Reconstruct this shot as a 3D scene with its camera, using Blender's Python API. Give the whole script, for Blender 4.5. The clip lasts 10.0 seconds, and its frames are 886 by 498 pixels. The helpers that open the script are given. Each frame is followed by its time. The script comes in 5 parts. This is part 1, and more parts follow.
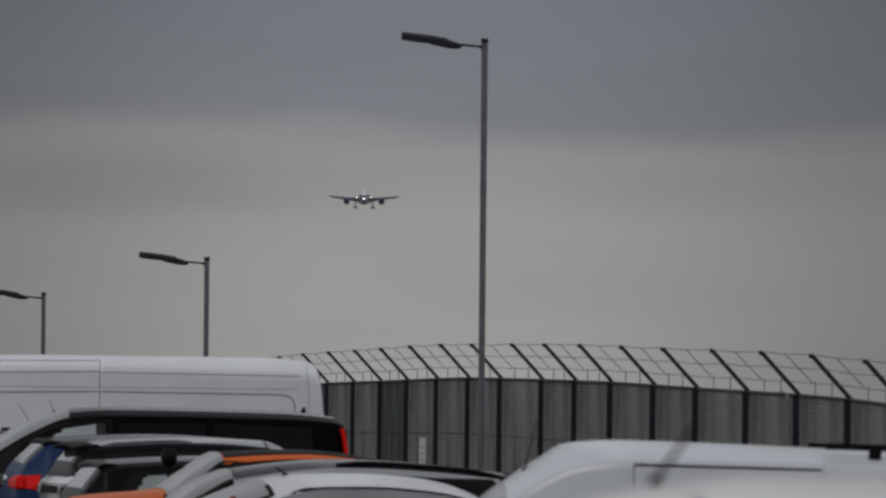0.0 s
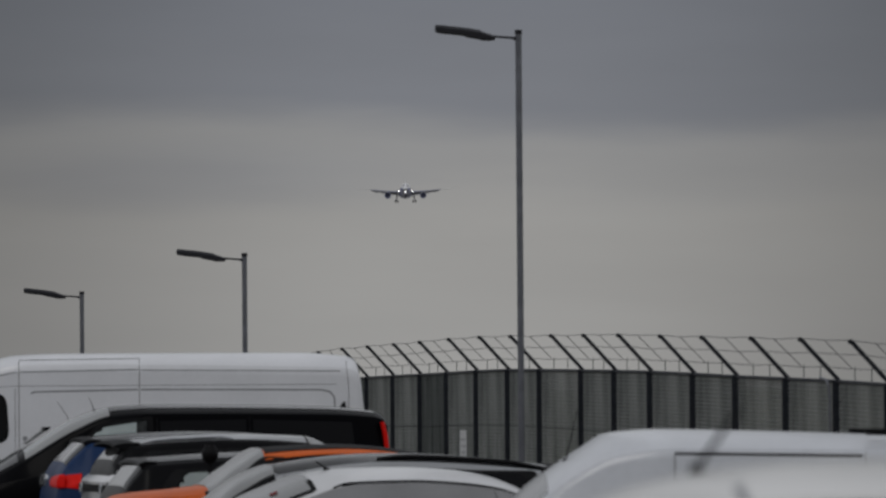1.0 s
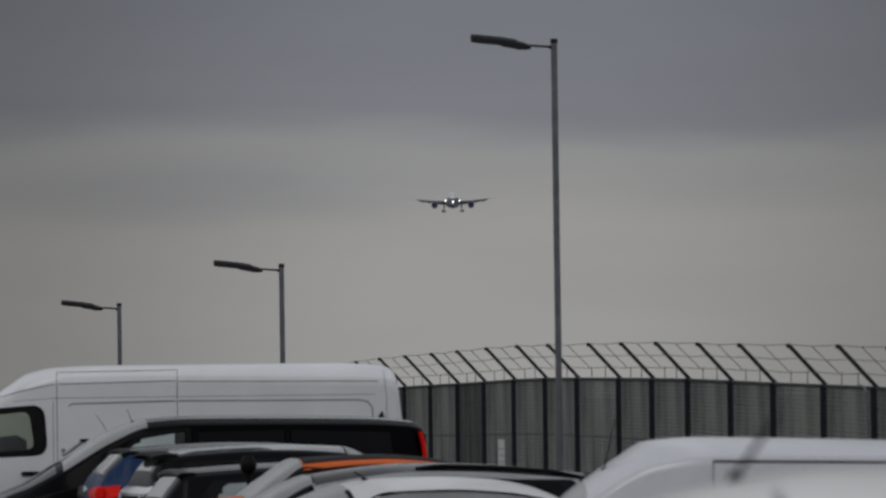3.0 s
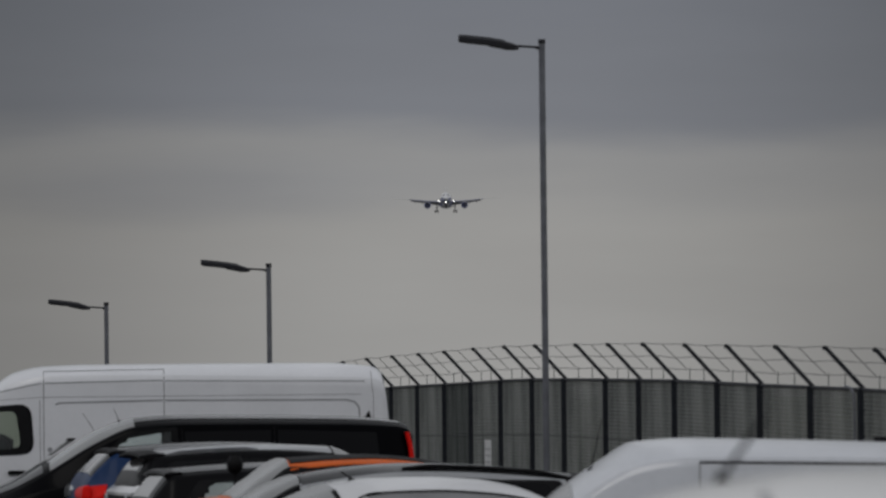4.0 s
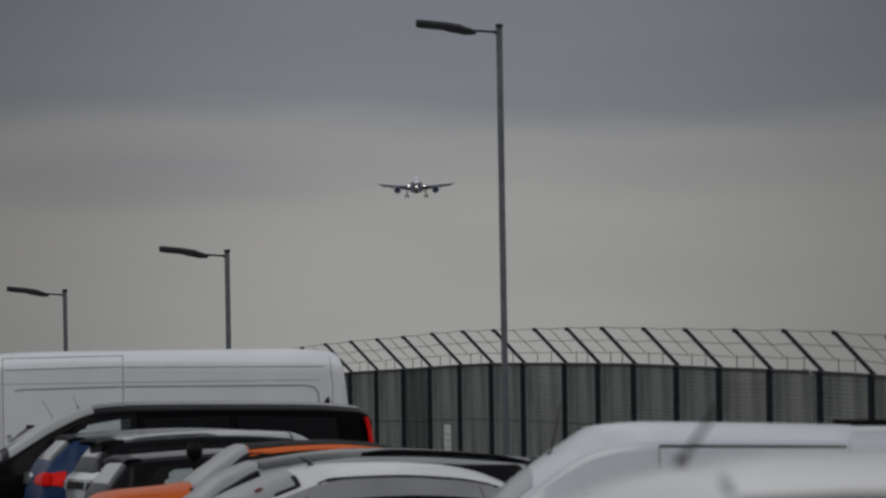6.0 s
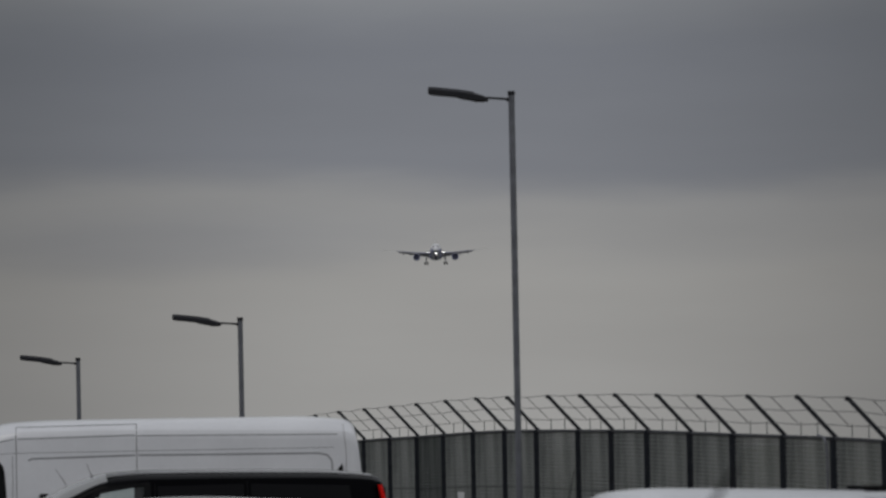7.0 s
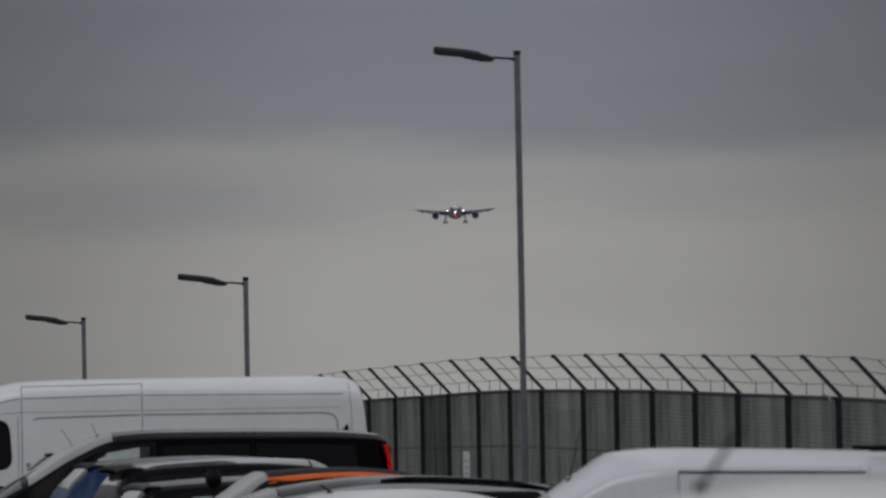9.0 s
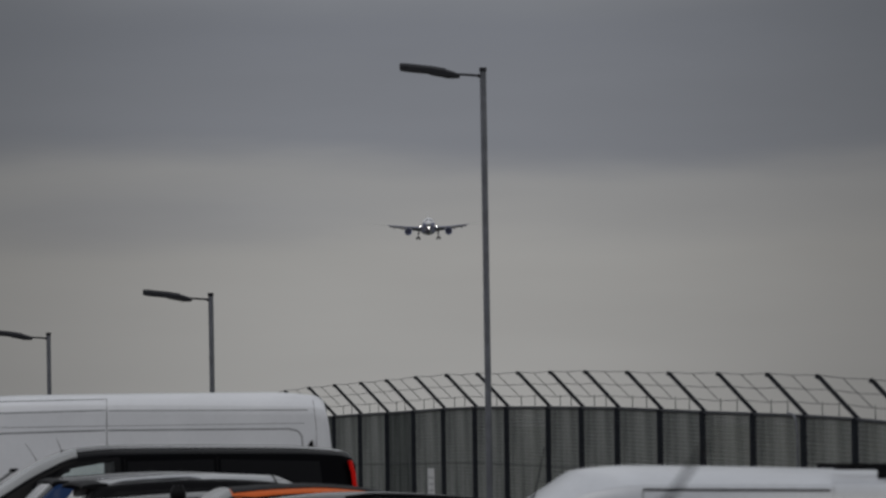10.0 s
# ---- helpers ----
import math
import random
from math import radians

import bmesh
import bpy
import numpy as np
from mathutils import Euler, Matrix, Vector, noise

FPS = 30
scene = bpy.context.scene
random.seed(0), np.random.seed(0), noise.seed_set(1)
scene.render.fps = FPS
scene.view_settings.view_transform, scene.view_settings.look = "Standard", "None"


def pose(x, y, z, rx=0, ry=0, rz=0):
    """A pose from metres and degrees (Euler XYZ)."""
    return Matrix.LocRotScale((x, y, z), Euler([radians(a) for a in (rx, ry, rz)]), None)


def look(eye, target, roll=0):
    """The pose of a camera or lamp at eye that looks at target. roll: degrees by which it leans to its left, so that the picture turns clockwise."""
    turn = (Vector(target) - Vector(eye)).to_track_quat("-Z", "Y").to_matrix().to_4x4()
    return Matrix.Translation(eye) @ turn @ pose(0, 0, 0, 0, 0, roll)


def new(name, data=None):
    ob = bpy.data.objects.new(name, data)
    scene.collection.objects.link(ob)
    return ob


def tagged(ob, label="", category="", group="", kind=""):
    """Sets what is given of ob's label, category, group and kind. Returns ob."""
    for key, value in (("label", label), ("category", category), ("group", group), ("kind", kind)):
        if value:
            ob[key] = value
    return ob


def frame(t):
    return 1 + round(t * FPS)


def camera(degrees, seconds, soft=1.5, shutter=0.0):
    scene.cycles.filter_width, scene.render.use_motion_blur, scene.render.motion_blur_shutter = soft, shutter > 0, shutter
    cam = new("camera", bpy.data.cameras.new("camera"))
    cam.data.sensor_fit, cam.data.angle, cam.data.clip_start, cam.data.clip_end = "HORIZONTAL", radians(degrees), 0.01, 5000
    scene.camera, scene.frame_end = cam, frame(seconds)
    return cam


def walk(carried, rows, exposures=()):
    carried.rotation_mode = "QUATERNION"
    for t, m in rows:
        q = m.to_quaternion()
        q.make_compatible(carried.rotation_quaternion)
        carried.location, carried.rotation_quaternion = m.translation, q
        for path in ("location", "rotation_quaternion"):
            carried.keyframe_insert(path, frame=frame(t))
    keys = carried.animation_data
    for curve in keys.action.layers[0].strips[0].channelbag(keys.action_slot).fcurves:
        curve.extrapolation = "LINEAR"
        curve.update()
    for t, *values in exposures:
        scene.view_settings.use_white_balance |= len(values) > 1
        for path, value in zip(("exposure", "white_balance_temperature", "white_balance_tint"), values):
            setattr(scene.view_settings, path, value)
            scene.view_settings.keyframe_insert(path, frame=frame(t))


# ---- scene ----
FOV = 5.984
EYE = (0.0, 0.0, 2.35)
cam = camera(FOV, 10.0, soft=2.4)
cam.data.dof.use_dof = True
cam.data.dof.focus_distance = 290.0
cam.data.dof.aperture_fstop = 11.5

def sight(side, up, roll):
    """The handheld camera's pose: its aim at 1000 m, to the side and above eye height, and its roll."""
    return look(EYE, (side, 1000.0, EYE[2] + up), roll)


walk(cam, [
    (0.0, sight(4.40, 13.90, 0.55)),
    (0.1, sight(2.54, 13.15, 0.44)),
    (0.2, sight(1.81, 12.65, 0.34)),
    (0.3, sight(0.98, 12.28, 0.23)),
    (0.4, sight(0.85, 12.46, 0.12)),
    (0.5, sight(0.45, 12.13, 0.02)),
    (0.6, sight(0.15, 11.68, -0.08)),
    (0.7, sight(-0.02, 11.26, -0.17)),
    (0.8, sight(-0.12, 10.84, -0.26)),
    (0.9, sight(-0.21, 11.63, -0.35)),
    (1.0, sight(0.00, 13.00, -0.44)),
    (1.1, sight(0.17, 13.95, -0.47)),
    (1.2, sight(0.27, 13.99, -0.50)),
    (1.3, sight(0.16, 13.96, -0.54)),
    (1.4, sight(-0.36, 13.81, -0.57)),
    (1.5, sight(-1.33, 13.71, -0.60)),
    (1.6, sight(-1.74, 13.67, -0.60)),
    (1.7, sight(-1.99, 14.42, -0.60)),
    (1.8, sight(-2.18, 14.57, -0.61)),
    (1.9, sight(-2.38, 14.64, -0.61)),
    (2.0, sight(-2.61, 14.89, -0.61)),
    (2.1, sight(-2.91, 14.91, -0.64)),
    (2.2, sight(-3.25, 15.11, -0.67)),
    (2.3, sight(-3.59, 14.56, -0.70)),
    (2.4, sight(-3.73, 14.49, -0.73)),
    (2.5, sight(-3.84, 14.43, -0.76)),
    (2.6, sight(-3.60, 14.42, -0.76)),
    (2.7, sight(-3.78, 14.26, -0.76)),
    (3.8, sight(-5.54, 14.11, -0.97)),
    (3.9, sight(-3.79, 14.11, -0.81)),
    (4.0, sight(-2.84, 14.17, -0.65)),
    (4.1, sight(-1.85, 14.03, -0.68)),
    (4.2, sight(-1.72, 13.65, -0.71)),
    (4.3, sight(-2.11, 13.19, -0.74)),
    (4.4, sight(-2.85, 13.16, -0.77)),
    (4.5, sight(-3.55, 13.59, -0.81)),
    (4.6, sight(-3.92, 13.83, -0.84)),
    (4.7, sight(-4.06, 13.98, -0.87)),
    (4.8, sight(-4.07, 13.93, -0.90)),
    (4.9, sight(-4.08, 14.08, -0.93)),
    (5.0, sight(-3.99, 14.10, -0.97)),
    (5.1, sight(-3.90, 14.20, -0.93)),
    (5.2, sight(-3.52, 14.16, -0.89)),
    (5.3, sight(-3.27, 14.20, -0.85)),
    (5.4, sight(-2.75, 14.16, -0.82)),
    (5.5, sight(-2.75, 13.28, -0.78)),
    (5.6, sight(-1.98, 12.48, -0.81)),
    (5.7, sight(-1.41, 11.60, -0.85)),
    (5.8, sight(-0.47, 11.54, -0.88)),
    (5.9, sight(1.06, 11.60, -0.91)),
    (6.0, sight(2.04, 12.33, -0.94)),
    (6.1, sight(3.04, 15.59, -1.04)),
    (6.2, sight(3.82, 16.81, -1.15)),
    (7.3, sight(-1.10, 22.36, -1.12)),
    (7.4, sight(-1.86, 23.05, -1.12)),
    (7.5, sight(-2.48, 23.16, -1.11)),
    (7.6, sight(-2.86, 23.51, -1.09)),
    (7.7, sight(-3.03, 23.54, -1.06)),
    (7.8, sight(-3.18, 22.29, -1.03)),
    (7.9, sight(-3.11, 20.90, -1.00)),
    (8.0, sight(-2.84, 19.39, -0.97)),
    (8.1, sight(-2.49, 19.19, -0.98)),
    (8.2, sight(-2.18, 18.12, -0.99)),
    (8.3, sight(-2.00, 17.53, -1.00)),
    (8.4, sight(-1.81, 17.41, -1.01)),
    (8.5, sight(-1.41, 16.91, -1.02)),
    (8.6, sight(-1.31, 16.34, -1.04)),
    (8.7, sight(-0.96, 16.13, -1.06)),
    (8.8, sight(-0.49, 15.86, -1.08)),
    (8.9, sight(-0.29, 15.71, -1.10)),
    (9.0, sight(-0.08, 15.55, -1.12)),
    (9.1, sight(-0.02, 15.52, -1.09)),
    (9.2, sight(-0.01, 15.52, -1.06)),
    (9.3, sight(-0.27, 16.08, -1.03)),
    (9.4, sight(-0.32, 16.76, -1.00)),
    (9.5, sight(-0.05, 17.03, -0.97)),
    (9.6, sight(0.19, 17.29, -0.96)),
    (9.7, sight(0.71, 17.41, -0.95)),
    (9.8, sight(1.70, 17.45, -0.94)),
    (9.9, sight(2.88, 17.49, -0.93)),
    (10.0, sight(4.04, 17.44, -0.92)),
])


# ---- world and sun ----
def make_world():
    w = bpy.data.worlds.new("overcast")
    w.use_nodes = True
    nt = w.node_tree
    n, l = nt.nodes, nt.links
    n.clear()
    out = n.new("ShaderNodeOutputWorld")
    bg = n.new("ShaderNodeBackground")
    tc = n.new("ShaderNodeTexCoord")
    sep = n.new("ShaderNodeSeparateXYZ")
    l.new(tc.outputs["Generated"], sep.inputs[0])
    # long flat cloud banks: noise over azimuth and stretched elevation
    mp = n.new("ShaderNodeMapping")
    mp.inputs["Scale"].default_value = (13, 13, 70)
    l.new(tc.outputs["Generated"], mp.inputs[0])
    nz = n.new("ShaderNodeTexNoise")
    nz.inputs["Scale"].default_value = 1.0
    nz.inputs["Detail"].default_value = 5.0
    nz.inputs["Roughness"].default_value = 0.5
    l.new(mp.outputs[0], nz.inputs["Vector"])
    off = n.new("ShaderNodeMath")
    off.operation = "MULTIPLY_ADD"
    off.inputs[1].default_value = 0.014
    off.inputs[2].default_value = -0.007
    l.new(nz.outputs["Fac"], off.inputs[0])
    add = n.new("ShaderNodeMath")
    l.new(sep.outputs["Z"], add.inputs[0])
    l.new(off.outputs[0], add.inputs[1])
    low = n.new("ShaderNodeMapRange")
    low.inputs["From Min"].default_value = 0.0
    low.inputs["From Max"].default_value = 0.10
    l.new(add.outputs[0], low.inputs["Value"])
    ramp = n.new("ShaderNodeValToRGB")
    r = ramp.color_ramp
    r.interpolation = "EASE"
    stops = [(0.0, (0.292, 0.289, 0.283)), (0.16, (0.284, 0.280, 0.274)), (0.245, (0.250, 0.250, 0.253)),
             (0.312, (0.167, 0.175, 0.197)), (0.44, (0.149, 0.157, 0.180)), (0.56, (0.205, 0.212, 0.226)), (1.0, (0.32, 0.325, 0.335))]
    while len(r.elements) < len(stops):
        r.elements.new(0.5)
    for e, (p, c) in zip(r.elements, stops):
        e.position, e.color = p, (*c, 1)
    l.new(low.outputs[0], ramp.inputs[0])
    high = n.new("ShaderNodeMapRange")
    high.inputs["From Min"].default_value = 0.08
    high.inputs["From Max"].default_value = 0.45
    l.new(sep.outputs["Z"], high.inputs["Value"])
    mix = n.new("ShaderNodeMix")
    mix.data_type = "RGBA"
    mix.inputs["B"].default_value = (0.50, 0.515, 0.545, 1)
    l.new(high.outputs[0], mix.inputs["Factor"])
    l.new(ramp.outputs[0], mix.inputs["A"])
    # faint mottling of the cloud sheet
    mp2 = n.new("ShaderNodeMapping")
    mp2.inputs["Scale"].default_value = (20, 20, 110)
    mp2.inputs["Location"].default_value = (3.3, 1.7, 9.1)
    l.new(tc.outputs["Generated"], mp2.inputs[0])
    nz2 = n.new("ShaderNodeTexNoise")
    nz2.inputs["Scale"].default_value = 1.0
    nz2.inputs["Detail"].default_value = 4.0
    l.new(mp2.outputs[0], nz2.inputs["Vector"])
    mr = n.new("ShaderNodeMapRange")
    mr.inputs["To Min"].default_value = 0.91
    mr.inputs["To Max"].default_value = 1.09
    l.new(nz2.outputs["Fac"], mr.inputs["Value"])
    mul = n.new("ShaderNodeVectorMath")
    mul.operation = "SCALE"
    # lens vignette put into the sky: darker to both sides of the view
    ab = n.new("ShaderNodeMath")
    ab.operation = "ABSOLUTE"
    shift = n.new("ShaderNodeMath")
    shift.operation = "SUBTRACT"
    shift.inputs[1].default_value = 0.002
    l.new(sep.outputs["X"], shift.inputs[0])
    l.new(shift.outputs[0], ab.inputs[0])
    side = n.new("ShaderNodeMapRange")
    side.interpolation_type = "SMOOTHSTEP"
    side.inputs["From Min"].default_value, side.inputs["From Max"].default_value = 0.008, 0.066
    side.inputs["To Min"].default_value, side.inputs["To Max"].default_value = 1.05, 0.65
    l.new(ab.outputs[0], side.inputs["Value"])
    # a darker bank low on one side
    bank = n.new("ShaderNodeVectorMath")
    bank.operation = "SUBTRACT"
    l.new(tc.outputs["Generated"], bank.inputs[0])
    bank.inputs[1].default_value = (-0.034, 1.0, 0.0217)
    bs = n.new("ShaderNodeVectorMath")
    bs.operation = "MULTIPLY"
    bs.inputs[1].default_value = (32, 0, 230)
    l.new(bank.outputs[0], bs.inputs[0])
    bl = n.new("ShaderNodeVectorMath")
    bl.operation = "LENGTH"
    l.new(bs.outputs[0], bl.inputs[0])
    bw = n.new("ShaderNodeMath")
    l.new(bl.outputs["Value"], bw.inputs[0])
    l.new(nz2.outputs["Fac"], bw.inputs[1])
    bf = n.new("ShaderNodeMapRange")
    bf.interpolation_type = "SMOOTHSTEP"
    bf.inputs["From Min"].default_value, bf.inputs["From Max"].default_value = 0.5, 1.7
    bf.inputs["To Min"].default_value, bf.inputs["To Max"].default_value = 0.36, 0.0
    l.new(bw.outputs[0], bf.inputs["Value"])
    bluish = n.new("ShaderNodeMix")
    bluish.data_type = "RGBA"
    bluish.inputs["B"].default_value = (0.176, 0.184, 0.208, 1)
    l.new(bf.outputs[0], bluish.inputs["Factor"])
    l.new(mix.outputs["Result"], bluish.inputs["A"])
    l.new(bluish.outputs["Result"], mul.inputs[0])
    both = n.new("ShaderNodeMath")
    both.operation = "MULTIPLY"
    l.new(mr.outputs[0], both.inputs[0])
    l.new(side.outputs[0], both.inputs[1])
    # far from the view the sheet evens out again
    even = n.new("ShaderNodeMapRange")
    even.inputs["From Min"].default_value, even.inputs["From Max"].default_value = 0.10, 0.35
    l.new(ab.outputs[0], even.inputs["Value"])
    ev = n.new("ShaderNodeMix")
    ev.inputs["B"].default_value = 1.0
    l.new(even.outputs[0], ev.inputs["Factor"])
    l.new(both.outputs[0], ev.inputs["A"])
    l.new(ev.outputs["Result"], mul.inputs["Scale"])
    # a trace of the sky above the clouds
    sky = n.new("ShaderNodeTexSky")
    sky.sky_type = "NISHITA"
    sky.sun_disc = False
    sky.sun_elevation, sky.sun_rotation = radians(48), radians(200)
    sc = n.new("ShaderNodeVectorMath")
    sc.operation = "SCALE"
    sc.inputs["Scale"].default_value = 0.002
    l.new(sky.outputs[0], sc.inputs[0])
    sm = n.new("ShaderNodeVectorMath")
    l.new(mul.outputs[0], sm.inputs[0])
    l.new(sc.outputs[0], sm.inputs[1])
    l.new(sm.outputs[0], bg.inputs["Color"])
    bg.inputs["Strength"].default_value = 1.0
    l.new(bg.outputs[0], out.inputs[0])
    scene.world = w


make_world()
sun_data = bpy.data.lights.new("sun", "SUN")
sun_data.energy, sun_data.angle, sun_data.color = 0.35, radians(25), (1.0, 0.97, 0.93)
sun = new("sun", sun_data)
sun.matrix_world = look((-20, -50, 60), (0, 0, 0))


# ---- materials ----
def material(name, color, rough=0.5, metal=0.0, coat=0.0, vary=0.12, scale=3.0, bump=0.0, bscale=40.0, emit=0.0, second=None, spec=0.5, stretch=None):
    """A surface with variation at two scales and fine relief."""
    m = bpy.data.materials.new(name)
    m.use_nodes = True
    n, l = m.node_tree.nodes, m.node_tree.links
    b = n["Principled BSDF"]
    tc = n.new("ShaderNodeTexCoord")
    a = n.new("ShaderNodeTexNoise")
    a.inputs["Scale"].default_value, a.inputs["Detail"].default_value = scale, 6.0
    c = n.new("ShaderNodeTexNoise")
    c.inputs["Scale"].default_value, c.inputs["Detail"].default_value = scale * 14, 3.0
    where = tc.outputs["Object"]
    if stretch:
        mp = n.new("ShaderNodeMapping")
        mp.inputs["Scale"].default_value = stretch
        l.new(where, mp.inputs["Vector"])
        where = mp.outputs[0]
    l.new(where, a.inputs["Vector"])
    l.new(where, c.inputs["Vector"])
    ad = n.new("ShaderNodeMath")
    ad.operation = "MULTIPLY_ADD"
    ad.inputs[1].default_value = 0.35
    l.new(c.outputs["Fac"], ad.inputs[0])
    l.new(a.outputs["Fac"], ad.inputs[2])
    mr = n.new("ShaderNodeMapRange")
    mr.inputs["From Min"].default_value, mr.inputs["From Max"].default_value = 0.4, 0.95
    l.new(ad.outputs[0], mr.inputs["Value"])
    mx = n.new("ShaderNodeMix")
    mx.data_type = "RGBA"
    other = second or tuple(v * (1 - 2.2 * vary) for v in color)
    mx.inputs["A"].default_value = (*[min(1, v * (1 + vary * 0.5)) for v in color], 1)
    mx.inputs["B"].default_value = (*other, 1)
    l.new(mr.outputs[0], mx.inputs["Factor"])
    l.new(mx.outputs["Result"], b.inputs["Base Color"])
    rr = n.new("ShaderNodeMapRange")
    rr.inputs["To Min"].default_value, rr.inputs["To Max"].default_value = max(0.02, rough * 0.8), min(1, rough * 1.25)
    l.new(a.outputs["Fac"], rr.inputs["Value"])
    l.new(rr.outputs[0], b.inputs["Roughness"])
    b.inputs["Metallic"].default_value = metal
    b.inputs["Specular IOR Level"].default_value = spec
    b.inputs["Coat Weight"].default_value = coat
    b.inputs["Coat Roughness"].default_value = 0.06
    if bump:
        bt = n.new("ShaderNodeTexNoise")
        bt.inputs["Scale"].default_value, bt.inputs["Detail"].default_value = bscale, 5.0
        l.new(tc.outputs["Object"], bt.inputs["Vector"])
        bp = n.new("ShaderNodeBump")
        bp.inputs["Strength"].default_value, bp.inputs["Distance"].default_value = bump, 0.01
        l.new(bt.outputs["Fac"], bp.inputs["Height"])
        l.new(bp.outputs[0], b.inputs["Normal"])
    if emit:
        b.inputs["Emission Color"].default_value = (*color, 1)
        b.inputs["Emission Strength"].default_value = emit
    return m


M = {
    "asphalt": material("asphalt", (0.055, 0.055, 0.057), 0.85, vary=0.2, scale=0.6, bump=0.4, bscale=60, second=(0.035, 0.035, 0.038)),
    "grass": material("grass", (0.13, 0.14, 0.09), 0.9, vary=0.2, scale=0.08, bump=0.6, bscale=6, second=(0.20, 0.19, 0.14)),
    "line": material("line_paint", (0.7, 0.7, 0.68), 0.7, vary=0.15, scale=4),
    "kerb": material("kerb_concrete", (0.33, 0.32, 0.3), 0.85, scale=2, bump=0.2),
    "steel": material("galvanised_steel", (0.19, 0.197, 0.22), 0.5, 0.6, vary=0.15, scale=6, bump=0.1),
    "dark_metal": material("dark_painted_metal", (0.018, 0.018, 0.023), 0.5, spec=0.3, vary=0.15, scale=8),
    "post": material("fence_post_paint", (0.015, 0.018, 0.026), 0.55, vary=0.2, scale=5, spec=0.3),
    "mesh": material("fence_mesh_wire", (0.29, 0.30, 0.285), 0.6, 0.0, scale=2.0, second=(0.085, 0.092, 0.09), stretch=(1, 1.6, 0.35)),
    "mesh_dark": material("fence_dark_green_wire", (0.13, 0.14, 0.135), 0.6, 0.1, scale=2.4, second=(0.010, 0.016, 0.015), stretch=(1, 2.2, 0.25)),
    "wire": material("strand_wire", (0.08, 0.082, 0.085), 0.5, 0.5, scale=5),
    "lens": material("lamp_lens", (0.25, 0.25, 0.25), 0.25, coat=0.5),
    "white_paint": material("white_van_paint", (0.74, 0.745, 0.77), 0.38, coat=0.7, vary=0.05, scale=1.5),
    "cool_white": material("cool_white_van_paint", (0.645, 0.662, 0.70), 0.36, coat=0.8, vary=0.07, scale=1.2),
    "white_car": material("white_car_paint", (0.66, 0.66, 0.67), 0.35, coat=0.8, vary=0.05, scale=1.5),
    "black_paint": material("black_van_paint", (0.002, 0.002, 0.003), 0.25, coat=0.03, spec=0.03, vary=0.15, scale=2),
    "blue_paint": material("blue_car_paint", (0.010, 0.034, 0.105), 0.4, coat=0.06, spec=0.1, vary=0.1, scale=2),
    "grey_paint": material("dark_grey_car_paint", (0.004, 0.004, 0.005), 0.3, 0.0, coat=0.06, spec=0.05, vary=0.1, scale=2),
    "silver_paint": material("silver_car_paint", (0.32, 0.33, 0.34), 0.35, 0.5, coat=0.8, vary=0.08, scale=2),
    "orange_paint": material("orange_car_paint", (0.66, 0.115, 0.006), 0.4, 0.0, coat=0.1, spec=0.15, vary=0.1, scale=2),
    "glass": material("tinted_car_glass", (0.002, 0.002, 0.003), 0.06, coat=0.0, spec=0.14, vary=0.05),
    # pale grey base colour stands in for most of the sky's reflection
    "screen": material("sky_grey_windscreen", (0.17, 0.172, 0.17), 0.12, coat=1.0, vary=0.05),
    "trim": material("black_plastic_trim", (0.004, 0.004, 0.005), 0.6, vary=0.2, scale=6, bump=0.1, bscale=200, spec=0.15),
    "seam": material("panel_gap_shadow", (0.07, 0.07, 0.075), 0.8),
    "crease": material("panel_line_shade_grey", (0.30, 0.305, 0.32), 0.5),
    "rubber": material("tyre_rubber", (0.02, 0.02, 0.021), 0.85, vary=0.2, scale=8, bump=0.2),
    "alloy": material("alloy_rim", (0.42, 0.43, 0.44), 0.35, 0.9, vary=0.1, scale=6),
    "chrome": material("satin_aluminium_rail", (0.55, 0.56, 0.58), 0.3, 0.9, vary=0.08, scale=6),
    "red_lens": material("red_tail_lens", (0.85, 0.014, 0.010), 0.35, coat=0.0, spec=0.06, vary=0.12, scale=14),
    "clear_lens": material("clear_headlamp", (0.5, 0.52, 0.54), 0.15, 0.3, coat=1.0, vary=0.2, scale=20),
    "plane_white": material("white_aircraft_paint", (0.74, 0.74, 0.76), 0.4, coat=0.4, vary=0.05, scale=0.2),
    # belly blue and wing grey have distance haze mixed into their colours
    "plane_blue": material("haze_lightened_blue_belly_paint", (0.16, 0.18, 0.36), 0.4, coat=0.4, vary=0.1, scale=0.2),
    "plane_grey": material("haze_lightened_grey_wing_paint", (0.19, 0.20, 0.31), 0.5, vary=0.1, scale=0.3),
    # sky-matching pale grey paints haze over the outer wing and tail
    "haze_grey": material("haze_pale_wing_skin", (0.62, 0.62, 0.62), 0.5, vary=0.05, scale=0.3),
    "engine_dark": material("engine_intake_dark", (0.05, 0.055, 0.10), 0.5, vary=0.1),
    "landing": material("landing_light_glow", (1.0, 0.98, 0.95), 0.3, emit=6.5, vary=0.0),
    "beacon": material("red_beacon_glow", (1.0, 0.08, 0.12), 0.3, emit=14.0, vary=0.0),
    "sign_white": material("white_sign_sheet", (0.62, 0.62, 0.62), 0.5, vary=0.08, scale=3),
    "sign_bar": material("sign_print", (0.45, 0.45, 0.46), 0.6),
}


